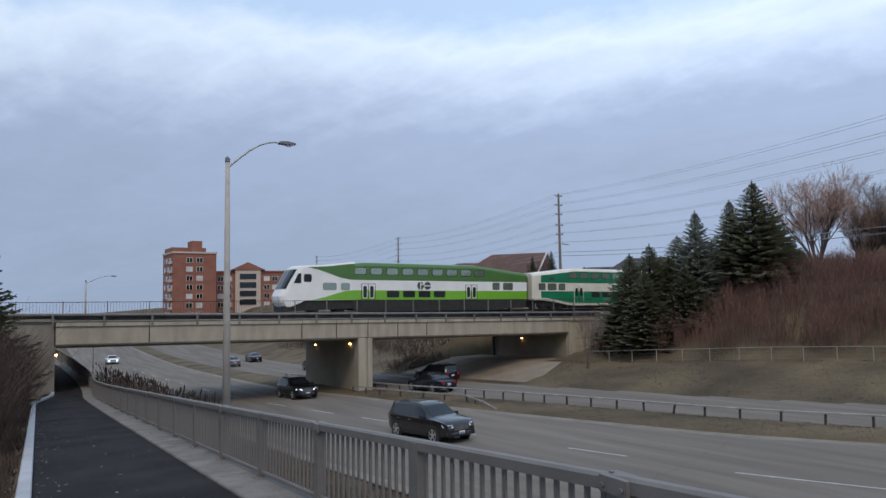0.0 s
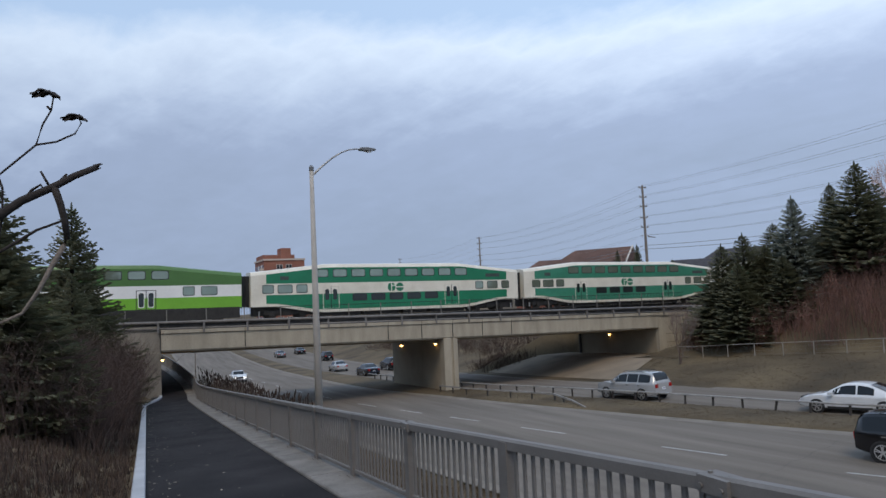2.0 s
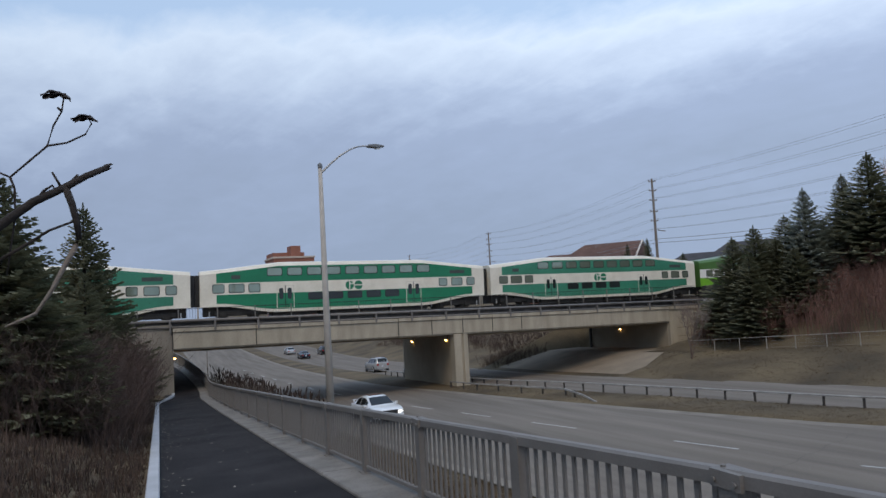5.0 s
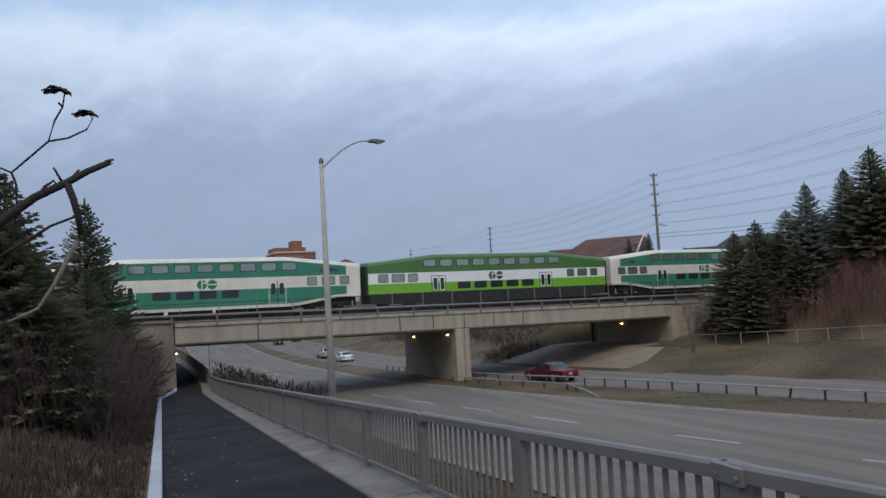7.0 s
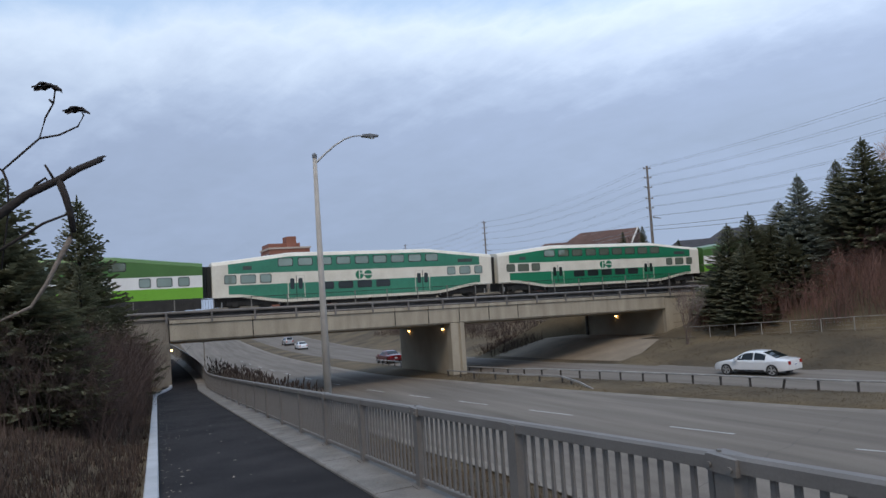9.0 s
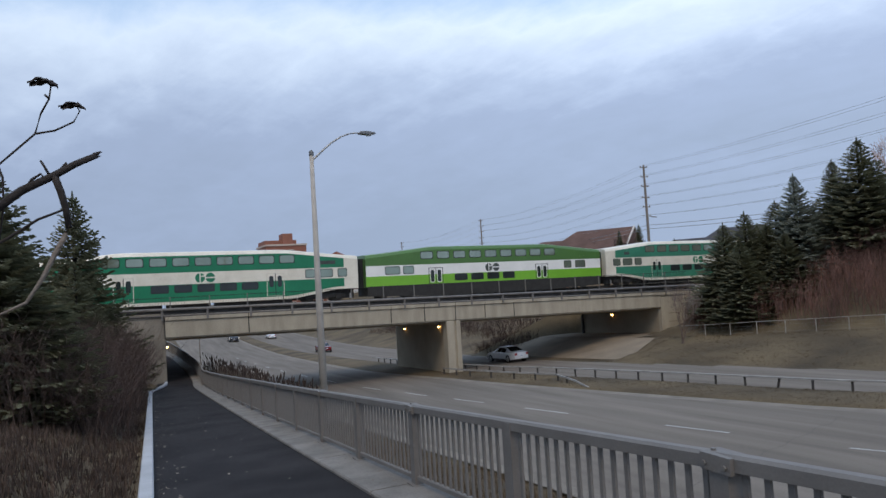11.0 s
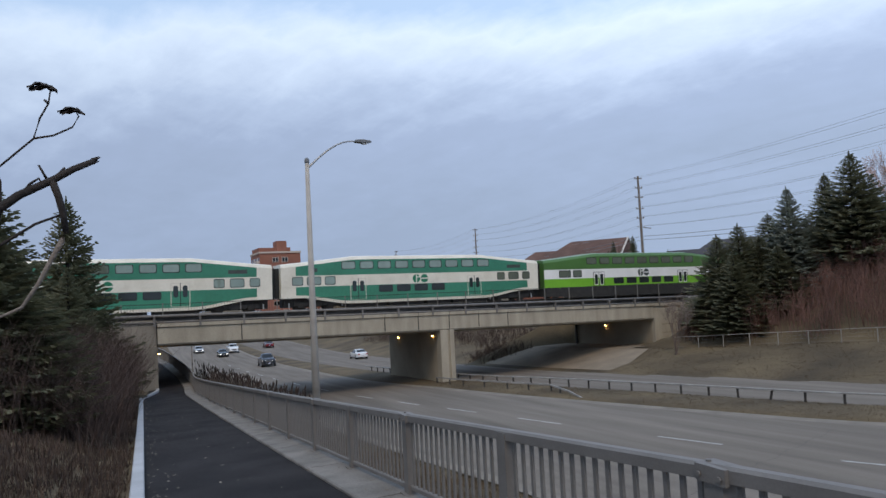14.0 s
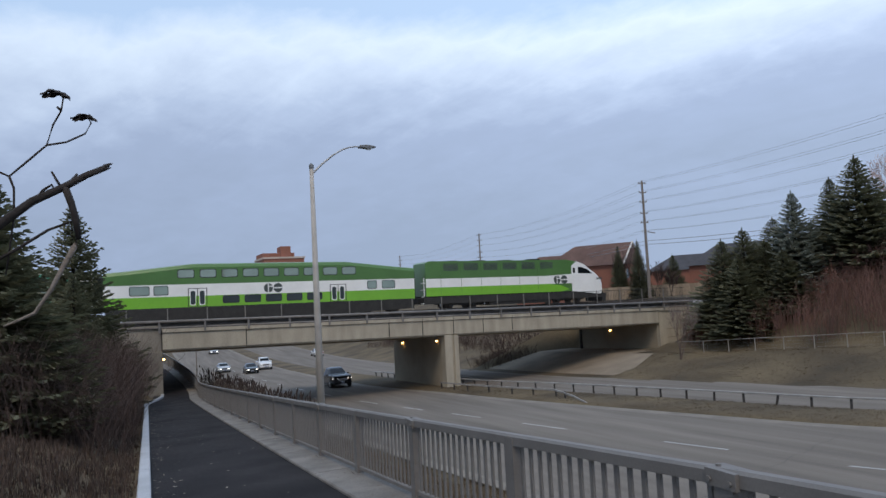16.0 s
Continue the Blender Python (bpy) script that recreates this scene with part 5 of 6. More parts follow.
# ---- traffic: starting place along the road, speed and its change ----
add_car("suv", "car_dark", "dark grey family SUV with roof rails coming along the road", "off", 1, "near_mid", 27.80, -17.90, -1.50)
add_car("crossover", "car_black", "black compact crossover with headlights on", "on", 1, "near_right", 51.03, -17.60, -0.60)
add_car("sedan", "car_white", "white coupe passing close below the railing", "on", 1, "near_left", 127.90, -20.385, 0.5013, last=(6.2, 127.59, -17.14))
add_car("pickup", "car_blue", "dark blue pickup truck with headlights on", "on", 1, "near_right", 368.60, -19.503, 0.0319)
add_car("sedan", "car_black", "black sedan with headlights on", "on", 1, "near_mid", 370.60, -16.835, 0.0050)
add_car("pickup", "car_white", "white pickup truck coming along the road", "off", 1, "near_right", 394.5, -17.83)
add_car("sedan", "car_silver", "silver sedan coming along the road", "on", 1, "near_left", 438.0, -20.45)
add_car("sedan", "car_silver", "pale sedan far along the road", "on", 1, "near_mid", 428.0, -16.5)
add_car("sedan", "car_blue", "dark blue sedan driving away beyond the median", "off", -1, "far_left", 46.36, 16.118, 0.0000)
add_car("suv", "car_black", "black SUV driving away beyond the median", "off", -1, "far_right", 52.16, 16.327, 0.0000)
add_car("sedan", "car_silver", "silver sedan driving away beyond the median", "off", -1, "far_left", 59.3, 16.6)
add_car("suv", "car_black", "black SUV far along the road", "off", -1, "far_right", 80.48, 20.958, 0.0000)
add_car("sedan", "car_grey", "grey sedan far along the road", "off", -1, "far_left", 102.26, 19.306, 0.0000)
add_car("sedan", "car_black", "black sedan far along the road", "off", -1, "far_right", 110.06, 18.232, 0.0000)
add_car("wagon", "car_silver", "silver SUV driving away beyond the median", "off", -1, "far_left", 5.46, 14.397, 0.0746)
add_car("sedan", "car_white", "white sedan driving away beyond the median", "off", -1, "far_left", -8.06, 14.732, 0.0244)
add_car("sedan", "car_red", "dark red sedan driving away beyond the median", "off", -1, "far_left", -58.50, 14.283, 0.0474)
add_car("sedan", "car_white", "white sedan with dark windows driving away beyond the median", "off", -1, "far_right", -49.51, 5.663, 0.3505)

coupe = TRAFFIC[2][0]
obj("sunroof", Shape().box(-0.62, 0.12, -0.40, 0.40, 1.41, 1.447), "car_glass", coupe)
spoiler = Shape().box(-2.30, -2.10, -0.70, 0.70, 1.05, 1.075).box(-2.24, -2.16, -0.60, -0.54, 0.92, 1.05).box(-2.24, -2.16, 0.54, 0.60, 0.92, 1.05)
obj("spoiler", spoiler, "car_white", coupe)

# ---- street lamp ----
def street_lamp(x, y, zb, zt, arm, lean, label):
    e = empty("street_lamp", pose(x, y, zb))
    tagged(e, label, "street lamp", "street lamps")
    h = zt - zb
    obj("pole", Shape().tube([(0, 0, -0.5), (0, 0, h * 0.5), (0, 0, h)], [0.21, 0.16, 0.105], 14), "pole_paint", e, smooth=True)
    obj("cap", Shape().tube([(0, 0, h - 0.05), (0, 0, h + 0.12), (0, 0, h + 0.22)], [0.13, 0.13, 0.05], 12), "lamp_head", e)
    pts = [(arm * t, 0, h - 0.35 + lean * math.sin(min(1, t * 1.1) * math.pi / 2)) for t in (0, 0.2, 0.4, 0.6, 0.75, 0.88, 1.0)]
    obj("arm", Shape().tube(pts, [0.06, 0.055, 0.05, 0.045, 0.04, 0.04, 0.04], 8), "galv", e)
    hx, hz = arm, h - 0.35 + lean
    head = Shape().prism([(hx - 0.15, hz - 0.06), (hx - 0.1, hz + 0.07), (hx + 0.3, hz + 0.11), (hx + 0.75, hz + 0.05), (hx + 0.80, hz - 0.03), (hx + 0.4, hz - 0.10)], -0.17, 0.17)
    bevel(obj("lamp_head", head, "lamp_head", e), 0.03)
    obj("lens", Shape().prism([(hx + 0.25, hz - 0.09), (hx + 0.70, hz - 0.05), (hx + 0.55, hz - 0.13), (hx + 0.35, hz - 0.14)], -0.12, 0.12), "headlight_off", e)
    obj("hand_hole_cover", Shape().box(-0.09, 0.09, -0.225, -0.19, 0.75, 1.15), "lamp_head", e)
    return e


street_lamp(8.0, 34.0, ground_z(8.0, 34.0), 6.80, 2.75, 1.55, "tall grey concrete street lamp beside the railing")
street_lamp(6.2, 118.0, -6.0, 2.6, 3.6, 1.2, "distant grey street lamp beyond the bridge")

# ---- utility poles and wires ----
POLES = [(51.6, 0.8, 13.6), (62.6, 71.4, 13.7), (73.6, 142.0, 13.4), (79.6, 213.0, 12.9)]


def utility_pole(x, y, zt):
    e = empty("utility_pole", pose(x, y, -4.0))
    tagged(e, "weathered wooden utility pole with cross arms and insulators", "utility pole", "utility poles")
    h = zt + 4.0
    obj("pole", Shape().tube([(0, 0, -0.5), (0, 0, h)], [0.24, 0.14], 10), "wood_pole", e)
    for k in range(6):
        z = h - 0.35 - k * 1.30 - (0.25 if k > 2 else 0)
        obj("cross_arm", Shape().box(-0.62, 0.62, -0.06, 0.06, z - 0.05, z + 0.05, at=Matrix.Rotation(0.10, 4, "Y") if k == 5 else None), "wood_pole", e)
        for sx in (-0.54, 0.54):
            obj("insulator", Shape().tube([(sx, 0, z + 0.05), (sx, 0, z + 0.14), (sx, 0, z + 0.2)], [0.05, 0.075, 0.04], 8), "insulator", e)
    return e


def sag_wire(a, b, sag, r=0.012):
    pts = [(a[0] + (b[0] - a[0]) * t, a[1] + (b[1] - a[1]) * t, a[2] + (b[2] - a[2]) * t - 4 * sag * t * (1 - t)) for t in [k / 14 for k in range(15)]]
    return Shape().tube(pts, r, 4, caps=False)


for k, (x, y, zt) in enumerate(POLES):
    if k:
        utility_pole(x, y, zt)
wires = empty("power_lines")
tagged(wires, "grey overhead power lines between the poles", "power line")
for (x0, y0, z0), (x1, y1, z1) in zip(POLES[:3], POLES[1:4]):
    for k in range(6):
        for sx in (-0.54, 0.54):
            dz = -0.15 - k * 1.30 - (0.25 if k > 2 else 0)
            obj("wire", sag_wire((x0 + sx, y0, z0 + dz + 1.0 * (y0 < 5)), (x1 + sx, y1, z1 + dz), 1.3), "wire", wires)
    for dz in (-8.3, -8.8):
        obj("wire", sag_wire((x0, y0, z0 + dz), (x1, y1, z1 + dz), 0.9, 0.03), "wire", wires)

# ---- trees ----
def spruce_mesh(seed, height, spread, bare=0.04, dens=1.0):
    """Tiers of drooping branches, each a row of small needle sprays."""
    rng = random.Random(seed)
    s = Shape()
    tiers = 40
    for w in range(tiers):
        t0 = (w / tiers) ** 1.08
        n = int((21 - 10 * t0) * dens)
        turn = rng.uniform(0, 6.28)
        lump = [rng.uniform(0.80, 1.06) for _ in range(6)]
        for b in range(n):
            t = min(0.985, t0 + rng.uniform(-0.5, 0.5) / tiers)
            z = height * (bare + (0.97 - bare) * max(0, t))
            a = turn + 6.283 * (b + rng.uniform(-0.35, 0.35)) / n
            L = (spread * (1 - max(0, t)) ** 0.92 + 0.04) * lump[int(a / 6.283 * 6) % 6] * rng.choice((0.72, 0.9, 1.0, 1.0, 1.10))
            rise = rng.uniform(-0.06, 0.10) + 0.85 * max(0, t) ** 4
            droop = rng.uniform(0.20, 0.36) * (1 - 0.8 * t)
            dx, dy = math.cos(a), math.sin(a)
            steps = max(2, int(L / 0.12))
            for j in range(steps):
                q = (j + 0.7) / steps
                if q < 0.12:
                    continue
                r = L * q
                cz = z + rise * r - droop * L * q * q * 1.2 + 0.26 * L * q ** 4
                wd = 0.19 + 0.16 * L * (1 - q)
                for sg in (-1, 1, 0):
                    ta = a + sg * rng.uniform(0.45, 1.0) + rng.uniform(-0.2, 0.2)
                    ln = ((wd if sg else 0.2) * rng.uniform(0.75, 1.3) + 0.06) * (0.55 + 0.45 * (1 - t))
                    tx, ty = math.cos(ta), math.sin(ta)
                    tip = (dx * r + tx * ln, dy * r + ty * ln, cz + rng.uniform(-0.12, 0.06) + 0.10 * t)
                    k = 0.040 + 0.026 * (1 - t)
                    px, py = -ty * k, tx * k
                    mid = ((dx * r + tip[0]) / 2, (dy * r + tip[1]) / 2, (cz + tip[2]) / 2 + 0.03)
                    s.face([(dx * r, dy * r, cz), (mid[0] + px, mid[1] + py, mid[2] - 0.05), tip, (mid[0] - px, mid[1] - py, mid[2] + 0.03)])
    for k in range(60):
        z = height * (0.955 + 0.045 * k / 60)
        a = k * 2.4
        s.face([(0, 0, z), (0.03 * math.cos(a + 1), 0.03 * math.sin(a + 1), z + 0.05), (0.10 * math.cos(a) * (1.15 - k / 60), 0.10 * math.sin(a) * (1.15 - k / 60), z + 0.13), (0.03 * math.cos(a - 1), 0.03 * math.sin(a - 1), z + 0.02)])
    return s


SPRUCE = {}


def spruce(x, y, z, height, spread, mat_name="needles", seed=1, label="tall dark green spruce tree on the bank"):
    e = empty("spruce_tree", pose(x, y, z, 0, 0, seed * 77 % 360))
    tagged(e, label, "tree", "spruce trees")
    key = (seed % 4, mat_name)
    if key not in SPRUCE:
        SPRUCE[key] = (spruce_mesh(seed % 4 + 3, 10.0, 2.6 + 0.25 * (seed % 3)).mesh("crown", [mat_name]), Shape().tube([(0, 0, -0.6), (0, 0, 5), (0, 0, 9.9)], [0.20, 0.12, 0.015], 8).mesh("trunk", ["bark"]))
    crown, trunk = SPRUCE[key]
    for nm, me in (("crown", crown), ("trunk", trunk)):
        o = new(nm, me)
        o.parent = e
        o.scale = (spread / 2.7, spread / 2.7, height / 10)
    return e


def limbs(s, rng, p, d, L, r, depth, twist=0.5, up=0.15, kids=(3, 4), shrink=0.66, sides=5, thin=0.006, twigs=None):
    """A branch and its side branches; the last two generations go to the mesh of twigs."""
    n = 3 if depth > 1 else 2
    pts, rad = [p], [r]
    for k in range(n):
        d = (d + Vector((rng.uniform(-1, 1), rng.uniform(-1, 1), rng.uniform(-0.6, 1))) * 0.13 + Vector((0, 0, up * 0.3))).normalized()
        p = p + d * (L / n)
        pts.append(p)
        rad.append(max(thin, r * (1 - 0.45 * (k + 1) / n)))
    (twigs if twigs and depth <= 1 else s).tube(pts, rad, sides if depth > 2 else 3, caps=False)
    if depth <= 0:
        return
    for i in range(rng.randint(*kids)):
        k = rng.randint(1, n) if i else n
        ax = Vector((rng.uniform(-1, 1), rng.uniform(-1, 1), rng.uniform(-0.3, 0.6))).normalized()
        nd = (d + ax * twist * rng.uniform(0.6, 1.3) + Vector((0, 0, up))).normalized()
        limbs(s, rng, pts[k], nd, L * shrink * rng.uniform(0.75, 1.15), max(thin, rad[k] * 0.62), depth - 1, twist, up, kids, shrink, sides, thin, twigs)


def bare_tree(x, y, z, height, seed, mat_name, label, depth=6, stems=1, twist=0.55, up=0.12, fine="willow_twig", thin=0.006, kids=(3, 4), fork=0.22, open_out=0.45, boughs=4):
    rng = random.Random(seed)
    e = empty("bare_tree", pose(x, y, z))
    tagged(e, label, "tree", "bare trees")
    trunk, crown = Shape(), Shape()
    for k in range(stems):
        d = Vector((rng.uniform(-0.25, 0.25), rng.uniform(-0.25, 0.25), 1)).normalized() if stems > 1 else Vector((0.03, 0, 1))
        p0 = Vector((rng.uniform(-0.2, 0.2) * (stems > 1), rng.uniform(-0.2, 0.2) * (stems > 1), -0.3))
        p1 = p0 + d * height * fork
        r0 = height * (0.020 if stems == 1 else 0.009)
        trunk.tube([p0, p1], [r0, r0 * 0.8], 9, caps=False)
        for i in range(boughs if stems == 1 else 2):
            a = 6.283 * i / boughs + rng.uniform(-0.4, 0.4)
            nd = (d + Vector((math.cos(a), math.sin(a), 0.3)) * open_out).normalized()
            limbs(trunk, rng, p1, nd, height * 0.27, r0 * 0.55, depth - 1, twist, up, kids, 0.68, thin=thin, twigs=crown)
    obj("trunk", trunk, mat_name, e)
    obj("crown", crown, fine, e)
    return e


def place(az, r):
    """A spot by its bearing (degrees to the right of +y) and its distance."""
    return r * math.sin(radians(az)), r * math.cos(radians(az))


def thicket(name, label, spots, mat_name, seed, hmin, hmax, per=7, spread=0.5, rad=0.011, lean=0.35, side=3):
    rng = random.Random(seed)
    s = Shape()
    for x, y, z in spots:
        for k in range(per):
            bx, by = x + rng.uniform(-spread, spread), y + rng.uniform(-spread, spread)
            h = rng.uniform(hmin, hmax)
            lx, ly = rng.uniform(-lean, lean) * h, rng.uniform(-lean, lean) * h
            p1 = (bx + lx * 0.4, by + ly * 0.4, z + h * 0.55)
            s.tube([(bx, by, z - 0.1), p1, (bx + lx, by + ly, z + h)], [rad, rad * 0.8, rad * 0.35], 3, caps=False)
            for j in range(side):
                q = rng.uniform(0.3, 0.95)
                sx, sy, sz = bx + lx * q * 0.8, by + ly * q * 0.8, z + h * q
                e = h * 0.35
                s.tube([(sx, sy, sz), (sx + rng.uniform(-1, 1) * e * 0.6, sy + rng.uniform(-1, 1) * e * 0.6, sz + rng.uniform(0.2, 1) * e)], [rad * 0.6, rad * 0.3], 3, caps=False)
    return tagged(obj(name, s, mat_name), label, "shrubs", kind="stuff")



# ---- planting ----
for bearing, r, zb, zt, sp, m, sd in ((46.9, 64, -5.6, 3.3, 3.7, "needles", 1), (48.5, 65, -5.2, 4.2, 3.7, "needles", 2), (50.0, 65, -5.2, 3.0, 3.7, "needles", 3), (52.1, 66, -4.0, 7.2, 3.5, "needles_blue", 4),
                                      (50.7, 69, -4.2, 5.2, 3.6, "needles", 5), (53.3, 67, -3.4, 4.4, 3.5, "needles_blue", 6), (54.7, 70, -2.4, 8.5, 3.6, "needles", 7), (56.4, 68, -2.2, 9.9, 4.6, "needles", 8),
                                      (48.0, 62.0, -5.4, 1.6, 3.3, "needles", 9), (58.4, 72, -0.8, 5.0, 3.6, "needles", 10), (51.2, 63.5, -4.8, 2.0, 3.3, "needles", 11), (57.6, 71, -3.4, 7.2, 3.6, "needles", 16)):
    x, y = place(bearing, r)
    z0 = ground_z(x, y) - 0.3
    spruce(x, y, z0, zt - z0, sp, m, sd, "blue-grey spruce tree on the bank" if m == "needles_blue" else "dark green spruce tree on the bank")
for x, y, zt, sp, sd in ((-3.5, 40.0, 5.7, 3.3, 12), (-3.6, 19.5, 3.6, 2.7, 13), (-4.6, 26.0, 3.0, 2.8, 18), (-2.9, 33.0, 1.6, 2.2, 17), (-5.2, 31.0, 3.6, 2.6, 15), (-7.0, 44.0, 4.0, 3.0, 14)):
    spruce(x, y, ground_z(x, y) - 0.2, zt - ground_z(x, y) + 0.2, sp, "needles", sd, "dark green spruce tree beside the footpath")
for bearing, r, zt, sp, sd in ((40.5, 104, 6.2, 1.9, 20), (38.9, 104, 5.6, 1.8, 21), (43.2, 130, 4.6, 2.4, 22)):
    x, y = place(bearing, r)
    spruce(x, y, -3.0, zt + 3.0, sp, "needles", sd, "distant spruce tree among the houses")

for bearing, r, h, sd, tint in ((60.6, 92, 16.5, 3, "willow_twig"), (63.6, 97, 13.5, 21, "willow_twig"), (65.8, 96, 15.0, 5, "twig_grey"), (68.4, 90, 15.0, 9, "twig_grey")):
    bare_tree(*place(bearing, r), 0.6, h, sd, "bark_limb", "tall bare willow with reddish twigs on the hill" if tint == "willow_twig" else "tall bare tree with grey twigs on the hill", depth=6, twist=0.60, up=0.10, fine=tint, thin=0.008, kids=(4, 5), fork=0.12, open_out=0.62, boughs=6)
for bearing, r, h, sd in ((39.4, 106, 8.5, 31), (41.8, 104, 6.5, 32), (42.9, 106, 5.5, 33)):
    bare_tree(*place(bearing, r), -3.0, h, sd, "bark", "bare brown tree among the houses beyond the track", depth=5, stems=2, twist=0.55, up=0.15, fine="twig_brown", thin=0.012, kids=(3, 5))
bx, by = place(43.2, 58.5)
bare_tree(bx, by, ground_z(bx, by), 5.6, 12, "bark_limb", "small bare tree on the grass bank by the abutment", depth=5, stems=3, twist=0.5, up=0.2, fine="twig_grey")

rng = random.Random(8)
spots = []
while len(spots) < 2300:
    y = rng.uniform(6, 46)
    x = rng.uniform(along(FENCE_X, y) + 1.6, along(FENCE_X, y) + 26)
    spots.append((x, y, ground_z(x, y)))
thicket("hillside_thicket", "dense leafless reddish brown thicket on the hillside", spots, "twig_red", 4, 1.2, 2.7, per=7, spread=0.6, rad=0.016)
spots = []
while len(spots) < 950:
    y = rng.uniform(17, 48)
    x = rng.uniform(-6.5, -0.9)
    spots.append((x, y, ground_z(x, y)))
for k in range(420):
    y = rng.uniform(26, 49)
    x = rng.uniform(-3.4, -0.75)
    spots.append((x, y, ground_z(x, y) + rng.uniform(0, 1.2)))
thicket("path_thicket", "bare brown shrubs crowding the footpath bank", spots, "twig_brown", 5, 0.5, 2.5, per=8, spread=0.5, rad=0.0062, lean=0.75, side=6)
# brush on the slopes seen through the spans of the bridge
spots = []
for k in range(900):
    y = rng.uniform(70, 128)
    x = along(FAR_EDGE, y) + rng.uniform(7, 26)
    spots.append((x, y, ground_z(x, y)))
for k in range(110):
    y = rng.uniform(64.6, 68.5)
    x = along(FAR_EDGE, y) + rng.uniform(1.5, 7)
    spots.append((x, y, ground_z(x, y)))
thicket("slope_brush", "leafless brown brush on the slope beyond the bridge", spots, "twig_brown", 15, 0.3, 1.4, per=6, spread=0.8, rad=0.02, lean=0.6, side=5)


def grass_tufts(name, label, spots, mat_name, hmin, hmax, seed, per=6, w=0.012):
    rg = random.Random(seed)
    s = Shape()
    for x, y, z in spots:
        for k in range(per):
            a, h = rg.uniform(0, 6.28), rg.uniform(hmin, hmax)
            bx, by = x + rg.uniform(-0.12, 0.12), y + rg.uniform(-0.12, 0.12)
            lx, ly = math.cos(a) * h * rg.uniform(0.15, 0.7), math.sin(a) * h * rg.uniform(0.15, 0.7)
            px, py = -math.sin(a) * w, math.cos(a) * w
            s.face([(bx - px, by - py, z - 0.02), (bx + px, by + py, z - 0.02), (bx + lx, by + ly, z + h)])
    return tagged(obj(name, s, mat_name), label, "grass", kind="stuff")


spots = []
for k in range(5200):
    y = 3 + 40 * rng.random() ** 1.4
    x = -0.35 - rng.random() * (1.2 + 0.12 * y)
    spots.append((x, y, ground_z(x, y)))
grass_tufts("bank_grass", "matted dry brown grass on the bank", spots, "bank_straw", 0.05, 0.24, 3, per=9, w=0.011)
spots = []
for k in range(5200):
    y = rng.uniform(6, 48)
    x = rng.uniform(3.4, along(NEAR_EDGE, y) - 0.1)
    spots.append((x, y, ground_z(x, y)))
grass_tufts("verge_grass", "dry brown grass below the railing", spots, "straw", 0.08, 0.28, 6)
spots = []
for k in range(5000):
    y = rng.uniform(14, 50)
    x = rng.uniform(along(MEDIAN_A, y) + 0.1, along(MEDIAN_B, y) - 0.1)
    spots.append((x, y, ground_z(x, y)))
grass_tufts("median_grass", "short dry grass in the median", spots[:3000], "straw", 0.02, 0.05, 7, per=5, w=0.012)
spots = []
for k in range(9000):
    y = rng.uniform(12, 48)
    x = rng.uniform(along(FAR_EDGE, y) + 0.2, along(FENCE_X, y) + 2.5)
    spots.append((x, y, ground_z(x, y)))
grass_tufts("slope_grass", "short dry grass on the far bank", spots[:6000], "straw", 0.02, 0.06, 9, per=5, w=0.014)

# leaf litter along the edges of the path
lit = Shape()
for k in range(420):
    y = 4 + 40 * rng.random() ** 1.6
    x = rng.choice((0.02 + 0.5 * rng.random() ** 2, 2.5 + 0.5 * rng.random(), 0.1 + 2.3 * rng.random() ** 3))
    a, r = rng.uniform(0, 6.28), rng.uniform(0.012, 0.05)
    z = path_z(y) + (0.055 if x > 2.45 else 0.006)
    lit.face([(x + r * math.cos(a + q) * (1 if i % 2 else 0.5), y + r * math.sin(a + q) * (1 if i % 2 else 0.5), z + rng.uniform(0, 0.012)) for i, q in enumerate((0, 1.57, 3.14, 4.71))])
tagged(obj("leaf_litter", lit, "litter"), "scattered dead leaves and grit on the footpath", "leaf litter", kind="stuff")

# reeds in the ditch by the bridge
s1, s2 = Shape(), Shape()
for k in range(900):
    y = rng.uniform(28, 60)
    x = rng.uniform(rail_x(y) + 0.9, min(along(NEAR_EDGE, y) - 0.3, rail_x(y) + 4.2))
    z = ground_z(x, y)
    h = rng.uniform(0.9, 1.95)
    lx, ly = rng.uniform(-0.3, 0.3), rng.uniform(-0.3, 0.3)
    tip = (x + lx, y + ly, z + h)
    s1.tube([(x, y, z - 0.1), (x + lx * 0.4, y + ly * 0.4, z + h * 0.6), tip], [0.014, 0.011, 0.006], 3, caps=False)
    for j in range(2):
        a = rng.uniform(0, 6.28)
        q = rng.uniform(0.3, 0.7)
        s1.face([(x + lx * q, y + ly * q, z + h * q), (x + lx * q, y + ly * q, z + h * q + 0.05), (x + lx * q + 0.4 * math.cos(a), y + ly * q + 0.4 * math.sin(a), z + h * q + 0.25)])
    if rng.random() < 0.75:
        s2.tube([tip, (tip[0] + lx * 0.15, tip[1] + ly * 0.15, tip[2] + 0.16), (tip[0] + lx * 0.3, tip[1] + ly * 0.3, tip[2] + 0.30)], [0.015, 0.038, 0.010], 5, caps=False)
reeds = obj("reed_bed", s1, "reed")
tagged(reeds, "pale dead reeds with dark seed heads in the ditch", "reeds", kind="stuff")
obj("seed_heads", s2, "reed_head", reeds)

